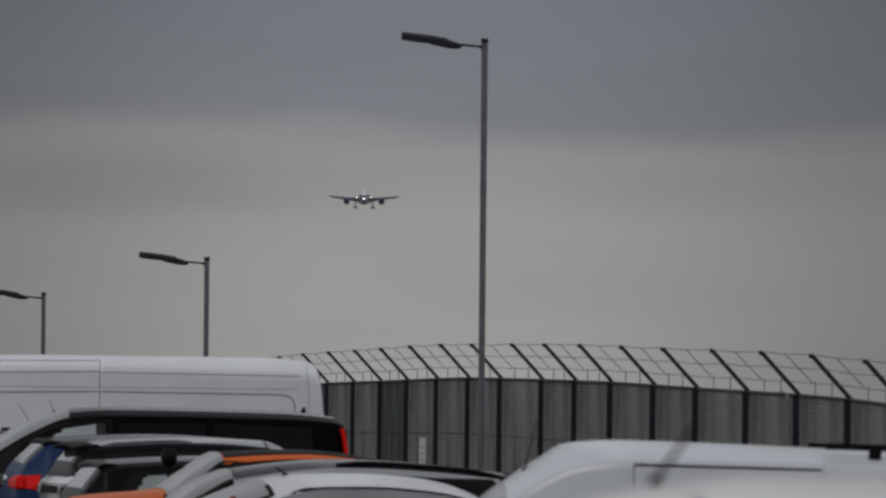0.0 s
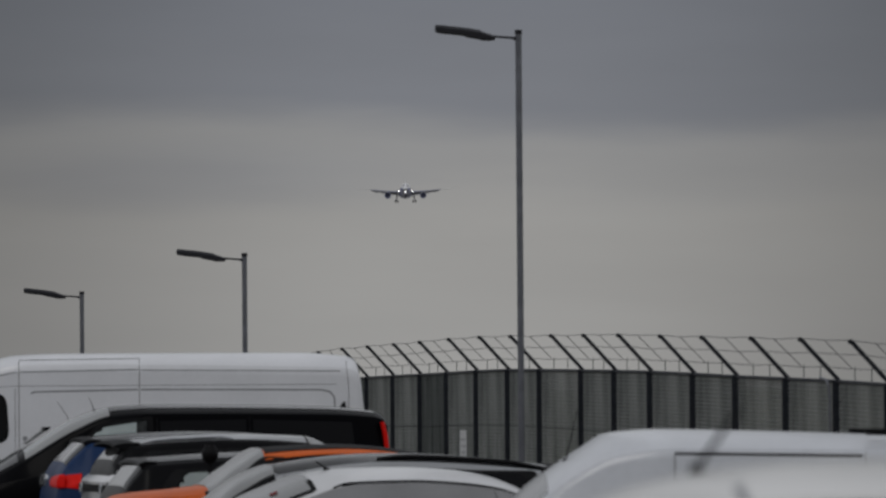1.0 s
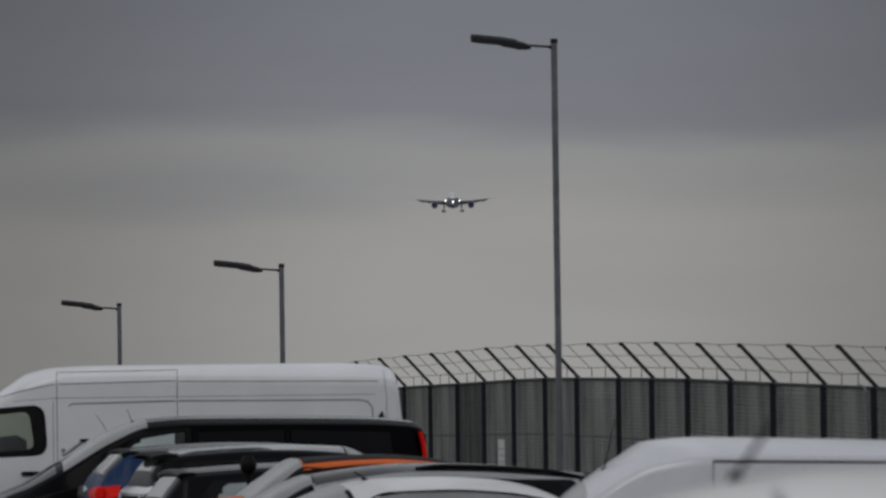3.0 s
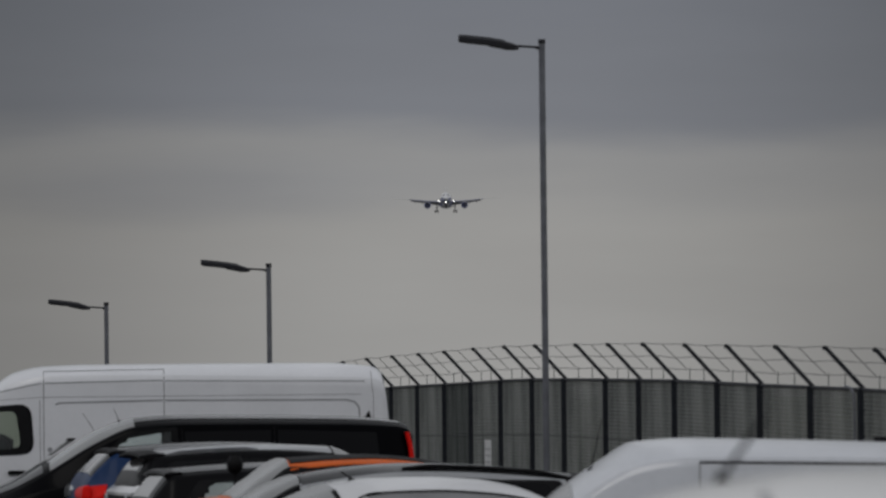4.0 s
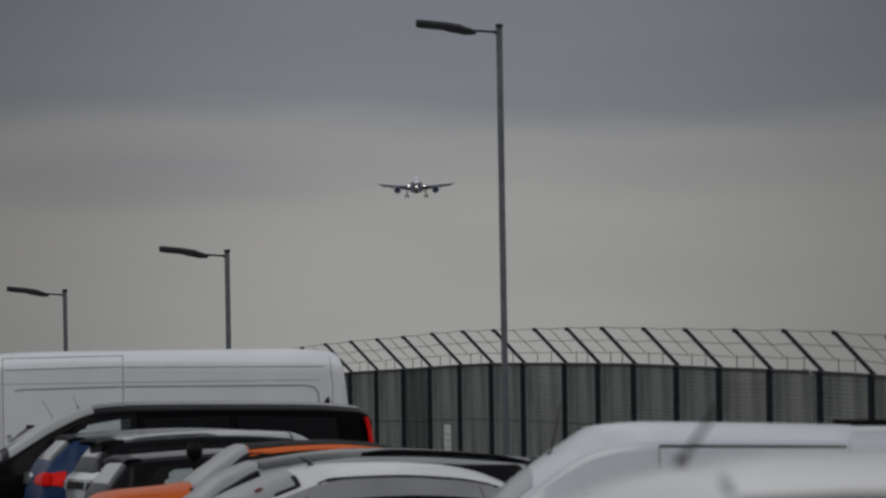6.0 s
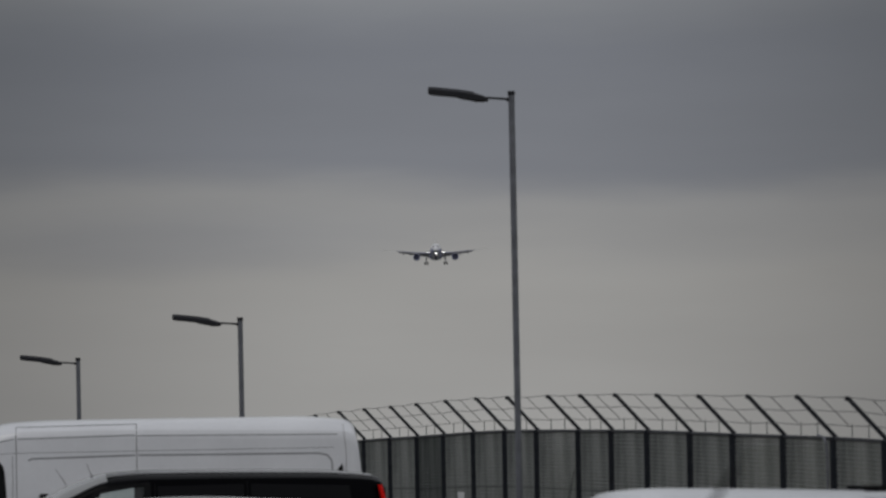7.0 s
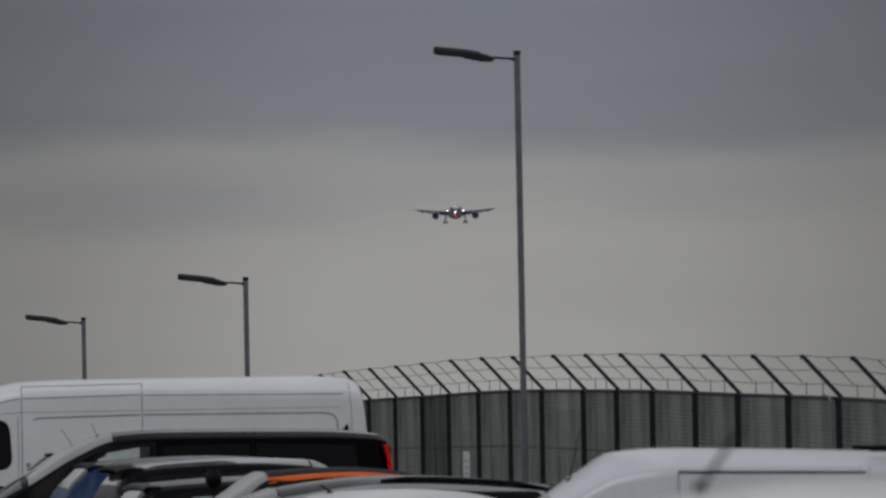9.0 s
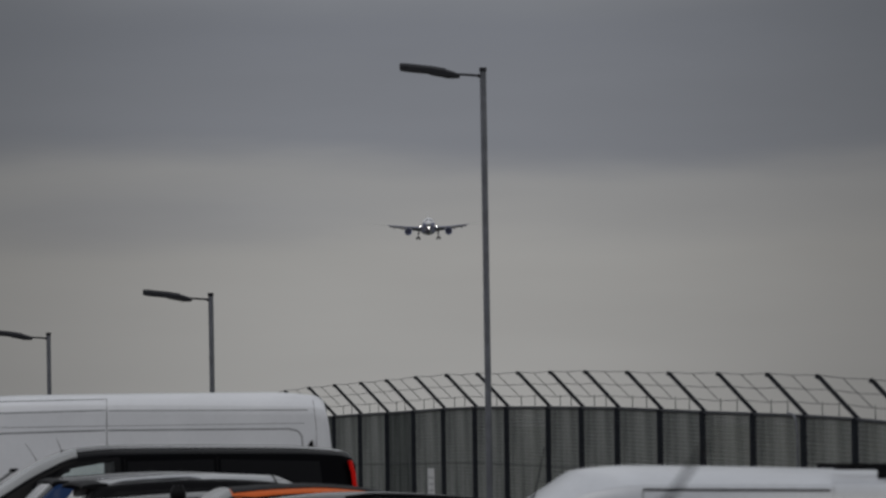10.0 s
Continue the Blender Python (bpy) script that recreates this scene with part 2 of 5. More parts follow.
def clear_glass():
    m = bpy.data.materials.new("clear_car_glass")
    m.use_nodes = True
    n, l = m.node_tree.nodes, m.node_tree.links
    n.remove(n["Principled BSDF"])
    tr, gl, mx, fr = n.new("ShaderNodeBsdfTransparent"), n.new("ShaderNodeBsdfGlossy"), n.new("ShaderNodeMixShader"), n.new("ShaderNodeFresnel")
    tr.inputs["Color"].default_value = (0.90, 0.93, 0.92, 1)
    gl.inputs["Roughness"].default_value = 0.03
    fr.inputs["IOR"].default_value = 1.5
    l.new(fr.outputs[0], mx.inputs[0])
    l.new(tr.outputs[0], mx.inputs[1])
    l.new(gl.outputs[0], mx.inputs[2])
    l.new(mx.outputs[0], n["Material Output"].inputs["Surface"])
    return m


M["cream_paint"] = material("cream_white_van_paint", (0.79, 0.775, 0.75), 0.4, coat=0.6, vary=0.05, scale=1.2)
M["frame_grey"] = material("grey_side_band", (0.30, 0.30, 0.305), 0.35, 0.2, coat=0.3, vary=0.08, scale=3)
M["door_rail"] = material("grey_side_shade", (0.16, 0.16, 0.165), 0.6, vary=0.1, scale=4)
M["pane"] = clear_glass()
M["red_sticker"] = material("dark_red_sticker", (0.22, 0.012, 0.018), 0.5, vary=0.1, scale=20)
M["gloss_black"] = material("glossy_black_roof_lacquer", (0.004, 0.004, 0.005), 0.35, coat=0.7, spec=0.08, vary=0.2, scale=3)
M["seat_cloth"] = material("dark_seat_cloth", (0.02, 0.02, 0.022), 0.9, vary=0.2, scale=10, bump=0.3, bscale=120, spec=0.2)


# ---- mesh helpers ----
def mesh_object(name, bm, mat, parent=None, smooth=None):
    """Link a bmesh as one mesh object; smooth: the angle past which edges stay sharp."""
    bm.normal_update()
    if smooth:
        lim = radians(smooth)
        for f in bm.faces:
            f.smooth = True
        for e in bm.edges:
            if len(e.link_faces) == 2 and e.calc_face_angle(0) > lim:
                e.smooth = False
    me = bpy.data.meshes.new(name)
    bm.to_mesh(me)
    bm.free()
    me.materials.append(mat)
    ob = new(name, me)
    if parent is not None:
        ob.parent = parent
    return ob


def part(name, bm, mat, parent, label="", smooth=35):
    ob = mesh_object(name, bm, mat, parent, smooth)
    if label:
        tagged(ob, label)
    return ob


def add_box(bm, lo, hi, bevel=0.0):
    m = Matrix.LocRotScale([(a + b) / 2 for a, b in zip(lo, hi)], None, [b - a for a, b in zip(lo, hi)])
    made = bmesh.ops.create_cube(bm, size=1, matrix=m)
    if bevel:
        es = list({e for v in made["verts"] for e in v.link_edges})
        bmesh.ops.bevel(bm, geom=es, offset=bevel, segments=2, affect="EDGES")
    return made


def add_rod(bm, a, b, r0, r1=None, seg=10):
    a, b = Vector(a), Vector(b)
    d = b - a
    m = Matrix.Translation((a + b) / 2) @ d.to_track_quat("Z", "Y").to_matrix().to_4x4()
    bmesh.ops.create_cone(bm, cap_ends=True, segments=seg, radius1=r0, radius2=r0 if r1 is None else r1, depth=d.length, matrix=m)


def add_loft(bm, rings, caps=True, closed=True):
    """Skin a run of rings of equal count."""
    vs = [[bm.verts.new(p) for p in ring] for ring in rings]
    k = len(rings[0])
    for r0, r1 in zip(vs, vs[1:]):
        for i in range(k if closed else k - 1):
            j = (i + 1) % k
            bm.faces.new((r0[i], r0[j], r1[j], r1[i]))
    if caps and closed:
        bm.faces.new(list(reversed(vs[0])))
        bm.faces.new(vs[-1])
    bmesh.ops.recalc_face_normals(bm, faces=bm.faces[:])


def add_grid(bm, pts):
    """An open sheet from rows of points."""
    vs = [[bm.verts.new(p) for p in row] for row in pts]
    for r0, r1 in zip(vs, vs[1:]):
        for i in range(len(r0) - 1):
            bm.faces.new((r0[i], r0[i + 1], r1[i + 1], r1[i]))


def add_sheet(bm, pts, thick):
    """A sheet with thickness: rows of points, and a (dx, dy, dz) by which the back lies behind the front."""
    nr, nc = len(pts), len(pts[0])
    t = Vector(thick)
    f = [[bm.verts.new(p) for p in row] for row in pts]
    g = [[bm.verts.new(Vector(p) + t) for p in row] for row in pts]
    for i in range(nr - 1):
        for j in range(nc - 1):
            bm.faces.new((f[i][j], f[i][j + 1], f[i + 1][j + 1], f[i + 1][j]))
            bm.faces.new((g[i][j], g[i + 1][j], g[i + 1][j + 1], g[i][j + 1]))
    rim = [(0, j) for j in range(nc)] + [(i, nc - 1) for i in range(1, nr)] + [(nr - 1, j) for j in range(nc - 2, -1, -1)] + [(i, 0) for i in range(nr - 2, 0, -1)]
    for (a, b), (c, d) in zip(rim, rim[1:] + rim[:1]):
        bm.faces.new((f[a][b], g[a][b], g[c][d], f[c][d]))
    bmesh.ops.recalc_face_normals(bm, faces=bm.faces[:])


def lerp(a, b, t):
    return a + (b - a) * t


def smooth_curve(rows):
    """Monotone cubic through rows (x, a, b, ...); returns a function of x."""
    xs = np.array([r[0] for r in rows], float)
    ys = np.array([r[1:] for r in rows], float)
    h = np.diff(xs)[:, None]
    d = np.diff(ys, axis=0) / h
    m = np.zeros_like(ys)
    m[0], m[-1] = d[0], d[-1]
    for i in range(1, len(xs) - 1):
        same = d[i - 1] * d[i] > 0
        with np.errstate(divide="ignore", invalid="ignore"):
            hm = 2 * d[i - 1] * d[i] / (d[i - 1] + d[i])
        m[i] = np.where(same, hm, 0)

    def at(x):
        x = min(max(x, xs[0]), xs[-1])
        i = min(int(np.searchsorted(xs, x, "right")) - 1, len(xs) - 2)
        t = (x - xs[i]) / h[i, 0]
        a, b = 2 * t ** 3 - 3 * t ** 2 + 1, t ** 3 - 2 * t ** 2 + t
        return a * ys[i] + b * h[i, 0] * m[i] + (1 - a) * ys[i + 1] + (t ** 3 - t ** 2) * h[i, 0] * m[i + 1]
    return at


# ---- ground ----
ground_curve = smooth_curve([(-60, 0), (60, 0), (84, -0.04), (106, 0.03), (123, -0.09), (143, -0.46), (200, -1.0), (600, -2.2), (2000, -6), (4900, -16)])


def ground_z(y):
    return float(ground_curve(y)[0])


fence_curve = smooth_curve([(60, -0.5), (78, -0.16), (81.2, -0.10), (84, -0.07), (90, -0.03), (97, 0.02), (107, 0.035), (116, -0.03), (123, -0.085), (126, -0.13), (145, -0.5)])


def fence_base(y):
    return float(fence_curve(y)[0])


def fence_x(y):
    return 3.91 - 0.1297 * (y - 84.0)


def build_ground():
    ys = [-300, -100, -20] + list(range(0, 160, 4)) + [160, 180, 200, 250, 300, 400, 600, 900, 1400, 2000, 3000, 4900]
    xs = [-2500, -800, -250, -80, -30, -12, 0, 12, 30, 80, 250, 800, 2500]
    bm = bmesh.new()
    add_grid(bm, [[(x, y, ground_z(y) - 0.05) for x in xs] for y in ys])
    ob = mesh_object("ground", bm, M["grass"], None, 60)
    tagged(ob, "rough grass airfield falling gently to the distance", "ground", kind="structure")
    bm = bmesh.new()
    ys = [-40, -20] + list(range(0, 150, 4))
    add_sheet(bm, [[(lerp(-60, fence_x(y) - 1.2, i / 8), y, ground_z(y)) for i in range(9)] for y in ys], (0, 0, -0.25))
    ob = mesh_object("pavement", bm, M["asphalt"], None, 60)
    tagged(ob, "worn dark asphalt of the car park", "car park", kind="structure")
    # kerb stones along the fence side
    holder = tagged(new("kerb"), "pale concrete kerb stones edging the asphalt", "kerb", kind="structure")
    stone = None
    for i in range(94):
        y = 50 + i * 1.0
        if stone is None:
            bm = bmesh.new()
            add_box(bm, (-0.07, -0.49, -0.25), (0.07, 0.49, 0.11), 0.015)
            stone = part("kerb_stone", bm, M["kerb"], holder).data
            ob = bpy.context.scene.objects["kerb_stone"]
        else:
            ob = new("kerb_stone", stone)
            ob.parent = holder
        ob.matrix_basis = pose(fence_x(y) - 1.12, y, ground_z(y), 0, 0, 7.4)
    # bay lines
    for i, y in enumerate([73.6, 77.2, 80.6, 84.1, 87.3, 90.4, 93.6, 96.8]):
        bm = bmesh.new()
        add_box(bm, (-4.6, y + 1.35, ground_z(y) + 0.002), (0.6, y + 1.45, ground_z(y) + 0.010))
        tagged(mesh_object("bay_line", bm, M["line"]), "worn white parking bay line on asphalt", "road marking", "bay lines", "structure")


build_ground()


# ---- perimeter fence ----
def build_fence():
    step = 3.0 / math.hypot(1, 0.1297)
    ys = [70.0, 72.8, 75.6, 78.4, 81.2, 84.0, 86.95, 90.1, 92.95, 96.0, 98.7, 101.35, 104.88, 107.75, 110.75, 113.75, 116.55, 119.55, 122.6]
    ys += [122.6 + step * k for k in range(1, 8)]
    turn = math.degrees(math.atan2(0.1297, 1))
    fence = tagged(new("security_fence"), "dark steel mesh security fence with cranked arms and wire strands", "fence")
    H = 2.19
    top = {k: fence_base(y) + H for k, y in enumerate(ys)}
    # one post with its cranked arm: I-section upright, flange plates, arm leaning outwards
    bm = bmesh.new()
    add_box(bm, (-0.055, -0.05, -0.3), (0.055, -0.040, H - 0.01))
    add_box(bm, (-0.055, 0.040, -0.3), (0.055, 0.05, H - 0.01))
    add_box(bm, (-0.008, -0.042, -0.3), (0.008, 0.042, H - 0.012))
    for z in [0.2 + 0.16 * i for i in range(12)]:
        add_box(bm, (-0.068, -0.06, z - 0.028), (0.060, -0.048, z + 0.028))
    post = part("post", bm, M["post"], fence)
    bm = bmesh.new()
    s = 0.013
    add_loft(bm, [[(x + dx, y, z + dz) for dx, y, dz in ((-s, -0.025, -s), (s, -0.025, s), (s, 0.025, s), (-s, 0.025, -s))]
                  for x, z in ((0.02, H - 0.03), (-0.375, H + 0.40))])
    add_box(bm, (-0.405, -0.03, H + 0.375), (-0.36, 0.03, H + 0.42), 0.008)
    arm = part("arm", bm, M["post"], fence)
    # mesh panel, in its own plane: y along the fence, z up
    L = 2.9

    def wires(pitch_v, dv, pitch_h, dh):
        bm = bmesh.new()
        k = int(L / pitch_v)
        for i in range(k + 1):
            y = -L / 2 + i * L / k
            add_box(bm, (-dv / 2, y - dv / 2, 0.05), (dv / 2, y + dv / 2, H - 0.02))
        for y in (-L / 6, L / 6):
            add_box(bm, (-0.014, y - 0.006, H - 0.09), (-0.004, y + 0.006, H + 0.135))
        k = int((H - 0.08) / pitch_h)
        for i in range(k + 1):
            z = 0.05 + i * (H - 0.08) / k
            add_box(bm, (-dv / 2 - dh, -L / 2, z - dh / 2), (-dv / 2, L / 2, z + dh / 2))
        return bm
    panel = part("mesh_panel", wires(0.040, 0.0056, 0.043, 0.009), M["mesh"], fence, "fine grey-green welded wire mesh panel", smooth=None)
    dark = part("mesh_panel", wires(0.028, 0.0065, 0.043, 0.006), M["mesh_dark"], fence, "denser dark green mesh panel", smooth=None)
    for k, y in enumerate(ys):
        x = fence_x(y)
        m = pose(x, y, top[k] - H, 0, 0, turn)
        for src in (post, arm):
            if k == 0:
                src.matrix_basis = m
            else:
                ob = new(src.name.split(".")[0], src.data)
                ob.parent, ob.matrix_basis = fence, m
        if k + 1 < len(ys):
            y1 = ys[k + 1]
            x1 = fence_x(y1)
            tilt = math.degrees(math.atan2(top[k + 1] - top[k], 3.0))
            mm = pose((x + x1) / 2, (y + y1) / 2, (top[k] + top[k + 1]) / 2 - H, tilt, 0, turn)
            mm = mm @ Matrix.Diagonal((1, (math.hypot(x1 - x, y1 - y) - 0.06) / L, 1, 1))
            src = dark if k in (15, 18, 19, 20) else panel
            if src.get("used"):
                ob = new("mesh_panel", src.data)
                ob.parent, ob.matrix_basis = fence, mm
                tagged(ob, src["label"])
            else:
                src["used"] = 1
                src.matrix_basis = mm
            for z0, hh, nm in ((H - 0.02, 0.019, "top_rail"), (1.47, 0.005, "tension_wire")):
                bm = bmesh.new()
                a0, a1 = Vector((x - 0.012, y, top[k] - H + z0)), Vector((x1 - 0.012, y1, top[k + 1] - H + z0))
                add_rod(bm, a0, a1, hh, seg=6)
                part(nm, bm, M["post"], fence)
            # strands between the arms, sagging a little, and a dropper in mid bay
            rng = random.Random(k)
            for fr in (0.30, 0.64, 0.98):
                bm = bmesh.new()
                a0 = Vector((x - 0.39 * fr, y, top[k] + 0.42 * fr))
                a1 = Vector((x1 - 0.39 * fr, y1, top[k + 1] + 0.42 * fr))
                mid = (a0 + a1) / 2 + Vector((0, 0, -0.006 - 0.012 * rng.random()))
                add_rod(bm, a0, mid, 0.0042, seg=5)
                add_rod(bm, mid, a1, 0.0042, seg=5)
                part("wire_strand", bm, M["wire"], fence)
            bm = bmesh.new()
            c = Vector(((x + x1) / 2, (y + y1) / 2, (top[k] + top[k + 1]) / 2))
            add_rod(bm, c + Vector((-0.118, 0, 0.126)), c + Vector((-0.385, rng.uniform(-0.15, 0.15), 0.40)), 0.0045, seg=5)
            part("dropper", bm, M["wire"], fence)
    # pale stay tube bent down beside one post
    bm = bmesh.new()
    ends = [(84.75, H + 0.01), (84.42, H - 0.01), (84.26, H - 0.07), (84.22, H - 0.2), (84.22, 0.3)]
    for (ya, za), (yb, zb) in zip(ends, ends[1:]):
        add_rod(bm, (fence_x(ya) - 0.05, ya, fence_base(ya) + za), (fence_x(yb) - 0.05, yb, fence_base(yb) + zb), 0.014, seg=8)
    part("stay_tube", bm, M["steel"], fence, "pale bent stay tube")
    for o in (panel, dark):
        if "used" in o:
            del o["used"]
    # notice on the mesh
    y = 112.0
    sign = tagged(new("fence_sign"), "small white notice fixed to the fence mesh", "sign")
    bm = bmesh.new()
    add_box(bm, (-0.004, -0.33, -0.24), (0.004, 0.33, 0.24), 0.003)
    part("plate", bm, M["sign_white"], sign)
    for i in range(4):
        bm = bmesh.new()
        add_box(bm, (-0.007, -0.25, 0.10 - i * 0.085), (-0.0045, 0.25 - 0.07 * (i % 2), 0.13 - i * 0.085))
        part("text_bar", bm, M["sign_bar"], sign)
    sign.matrix_basis = pose(fence_x(y) - 0.03, y, 1.17, 0, 0, turn)


build_fence()


# ---- lamp columns ----
def lamp_column(x, y, top, r, label):
    lamp = tagged(new("street_lamp"), label, "street lamp", "car park lamps")
    g = ground_z(y)
    h = top - g
    bm = bmesh.new()
    add_rod(bm, (0, 0, -0.3), (0, 0, 0.9), r * 1.5, seg=20)
    add_rod(bm, (0, 0, 0.9), (0, 0, 1.0), r * 1.5, r, seg=20)
    add_rod(bm, (0, 0, 1.0), (0, 0, h - 0.03), r, r * 0.97, seg=20)
    part("pole", bm, M["steel"], lamp, smooth=40)
    bm = bmesh.new()
    add_rod(bm, (0, 0, h - 0.05), (0, 0, h), r * 1.12, seg=20)
    part("cap", bm, M["dark_metal"], lamp)
    bm = bmesh.new()
    add_rod(bm, (-r * 0.8, 0, h - 0.095), (-0.36, 0, h - 0.068), 0.014, seg=10)
    add_rod(bm, (-r * 0.5, 0, h - 0.10), (-r * 1.6, 0, h - 0.096), 0.022, seg=10)
    part("arm", bm, M["dark_metal"], lamp)
    # lantern: a flat tapering head that tilts up outwards, thicker at its root
    bm = bmesh.new()
    prof = [(-0.27, 0.006, 0.020, 0.05), (-0.33, 0.024, 0.030, 0.10), (-0.42, 0.036, 0.036, 0.13), (-0.45, 0.048, 0.032, 0.14), (-0.60, 0.052, 0.026, 0.15),
            (-0.64, 0.052, 0.018, 0.155), (-0.90, 0.048, 0.022, 0.15), (-0.965, 0.044, 0.02, 0.13), (-0.975, 0.03, 0.008, 0.11)]
    base = h - 0.085
    rings = []
    for px, up, dn, w in prof:
        zc = base + (-px - 0.27) * 0.135
        up, dn = up * 1.25, dn * 1.5
        rings.append([(px, -w, zc - dn * 0.7), (px, -w * 0.8, zc - dn), (px, w * 0.8, zc - dn), (px, w, zc - dn * 0.7),
                      (px, w, zc + up * 0.5), (px, w * 0.7, zc + up), (px, -w * 0.7, zc + up), (px, -w, zc + up * 0.5)])
    add_loft(bm, rings)
    part("lantern", bm, M["dark_metal"], lamp, "dark flat lantern head", smooth=30)
    bm = bmesh.new()
    add_sheet(bm, [[(-0.66, -0.10, base + 0.39 * 0.135 - 0.023), (-0.66, 0.10, base + 0.39 * 0.135 - 0.023)],
                   [(-0.92, -0.10, base + 0.65 * 0.135 - 0.026), (-0.92, 0.10, base + 0.65 * 0.135 - 0.026)]], (0, 0, 0.006))
    part("lens", bm, M["lens"], lamp)
    lamp.matrix_basis = pose(x, y, g)
    return lamp


lamp_column(0.90, 99.0, 6.19, 0.038, "tall grey steel lamp column with a dark flat lantern")
lamp_column(-2.86, 122.0, 3.90, 0.038, "grey steel lamp column behind the parked vans")
lamp_column(-6.10, 143.0, 3.54, 0.038, "grey steel lamp column far along the fence")


# ---- vehicles ----
def inside(x, z, quad):
    """Whether (x, z) lies in a convex outline."""
    signs = []
    for (xa, za), (xb, zb) in zip(quad, quad[1:] + quad[:1]):
        signs.append((xb - xa) * (z - za) - (zb - za) * (x - xa) > 0)
    return all(signs) or not any(signs)


def seats(parent, xs, hw, z0, zt):
    """Front and rear seats with headrests."""
    for x in xs:
        for y in (-0.36, 0.36):
            bm = bmesh.new()
            add_box(bm, (x - 0.05, y - 0.24, z0), (x + 0.45, y + 0.24, z0 + 0.16), 0.04)
            add_loft(bm, [[(x - 0.10 + k * -0.16, y - 0.22, z0 + k * (zt - z0)), (x + 0.04 + k * -0.16, y - 0.22, z0 + k * (zt - z0)),
                           (x + 0.04 + k * -0.16, y + 0.22, z0 + k * (zt - z0)), (x - 0.10 + k * -0.16, y + 0.22, z0 + k * (zt - z0))] for k in (0.05, 0.5, 1.0)])
            add_box(bm, (x - 0.27, y - 0.12, zt + 0.03), (x - 0.17, y + 0.12, zt + 0.19), 0.03)
            part("seat", bm, M["seat_cloth"], parent)


class Shell:
    """Body surface from rows (x, half width, sill z, belt z, half width at the roof edge, roof edge z, top z); x runs from the tail to the nose."""

    def __init__(self, rows, power=4.0):
        self.at, self.x0, self.x1, self.p = smooth_curve(rows), rows[0][0], rows[-1][0], power

    def ring(self, x):
        hw, zs, zb, hr, zc, zt = self.at(x)
        side = [(hw - 0.10, zs), (hw - 0.02, zs + 0.10), (hw, zs + 0.3 * (zb - zs)), (hw, zs + 0.75 * (zb - zs)), (hw - 0.02, zb)]
        side += [(lerp(hw - 0.02, hr, k), lerp(zb, zc, k)) for k in np.linspace(0.1, 0.9, 9)]
        side += [(hr * k, self.crown(k, zc, zt)) for k in (1.0, 0.985, 0.95, 0.88, 0.7, 0.45, 0.2)]
        return [(x, y, z) for y, z in side] + [(x, -y, z) for y, z in reversed(side)]

    def crown(self, k, zc, zt):
        return zc + (zt - zc) * (1 - abs(k) ** self.p)

    def side_y(self, x, z):
        hw, zs, zb, hr, zc, zt = self.at(x)
        if z >= zc and zt > zc:
            return hr * max(0.0, 1 - min(1, (z - zc) / (zt - zc))) ** (1 / self.p)
        if z >= zb:
            return lerp(hw - 0.02, hr, (z - zb) / max(0.02, zc - zb))
        if z >= zs + 0.75 * (zb - zs):
            return hw - 0.02 * (z - zs - 0.75 * (zb - zs)) / (0.25 * (zb - zs))
        return hw

    def body(self, name, mat, parent, label="", openings=(), bend=50):
        bm = bmesh.new()
        n = max(12, int((self.x1 - self.x0) / 0.05))
        add_loft(bm, [self.ring(lerp(self.x0, self.x1, i / n)) for i in range(n + 1)])
        gone = []
        for f in bm.faces:
            c = f.calc_center_median()
            if abs(c.y) > 0.45 and len(f.verts) == 4 and any(inside(c.x, c.z, q) for q in openings):
                gone.append(f)
        bmesh.ops.delete(bm, geom=gone, context="FACES")
        return part(name, bm, mat, parent, label, smooth=bend)

    def side_frame(self, outer, inner, out, s, n=8, round_o=0.04, round_i=0.05):
        """A frame on side s between two four-cornered outlines."""
        ring_o, ring_i = [], []
        for ring, q, r in ((ring_o, outer, round_o), (ring_i, inner, round_i)):
            for (x0, z0), (xa, za), (xb, zb), (x2, z2) in zip(q[-1:] + q[:-1], q, q[1:] + q[:1], q[2:] + q[:2]):
                side = math.hypot(xb - xa, zb - za)
                back = math.hypot(x0 - xa, z0 - za)
                ka, kb = min(0.4, r / back), min(0.4, r / side)
                p0, p1, p2 = (lerp(xa, x0, ka), lerp(za, z0, ka)), (xa, za), (lerp(xa, xb, kb), lerp(za, zb, kb))
                for t in (0.0, 0.25, 0.5, 0.75):
                    ring.append(tuple((1 - t) ** 2 * a + 2 * t * (1 - t) * b + t * t * c for a, b, c in zip(p0, p1, p2)))
                nxt = min(0.4, r / side)
                ring += [(lerp(p2[0], lerp(xb, xa, nxt), i / n), lerp(p2[1], lerp(zb, za, nxt), i / n)) for i in range(n)]
        rows = [[(x, s * (self.side_y(x, z) + out), z) for x, z in r + r[:1]] for r in (ring_o, ring_i)]
        bm = bmesh.new()
        add_sheet(bm, rows, (0, -s * 0.02, 0))
        return bm

    def side_patch(self, quad, out, s, nx=10, nz=5, thick=0.01, zpow=1.0):
        """A pane on side s over the corners (x, z) bottom rear, bottom front, top front, top rear."""
        (ax, az), (bx, bz), (cx, cz), (dx, dz) = quad
        pts = []
        for j in range(nz + 1):
            v = j / nz
            row = []
            for i in range(nx + 1):
                u = i / nx
                x = lerp(lerp(ax, bx, u), lerp(dx, cx, u), v)
                z = lerp(lerp(az, bz, u), lerp(dz, cz, u), v)
                row.append((x, s * (self.side_y(x, z) + out), z))
            pts.append(row)
        bm = bmesh.new()
        add_sheet(bm, pts, (0, -s * thick, 0))
        return bm

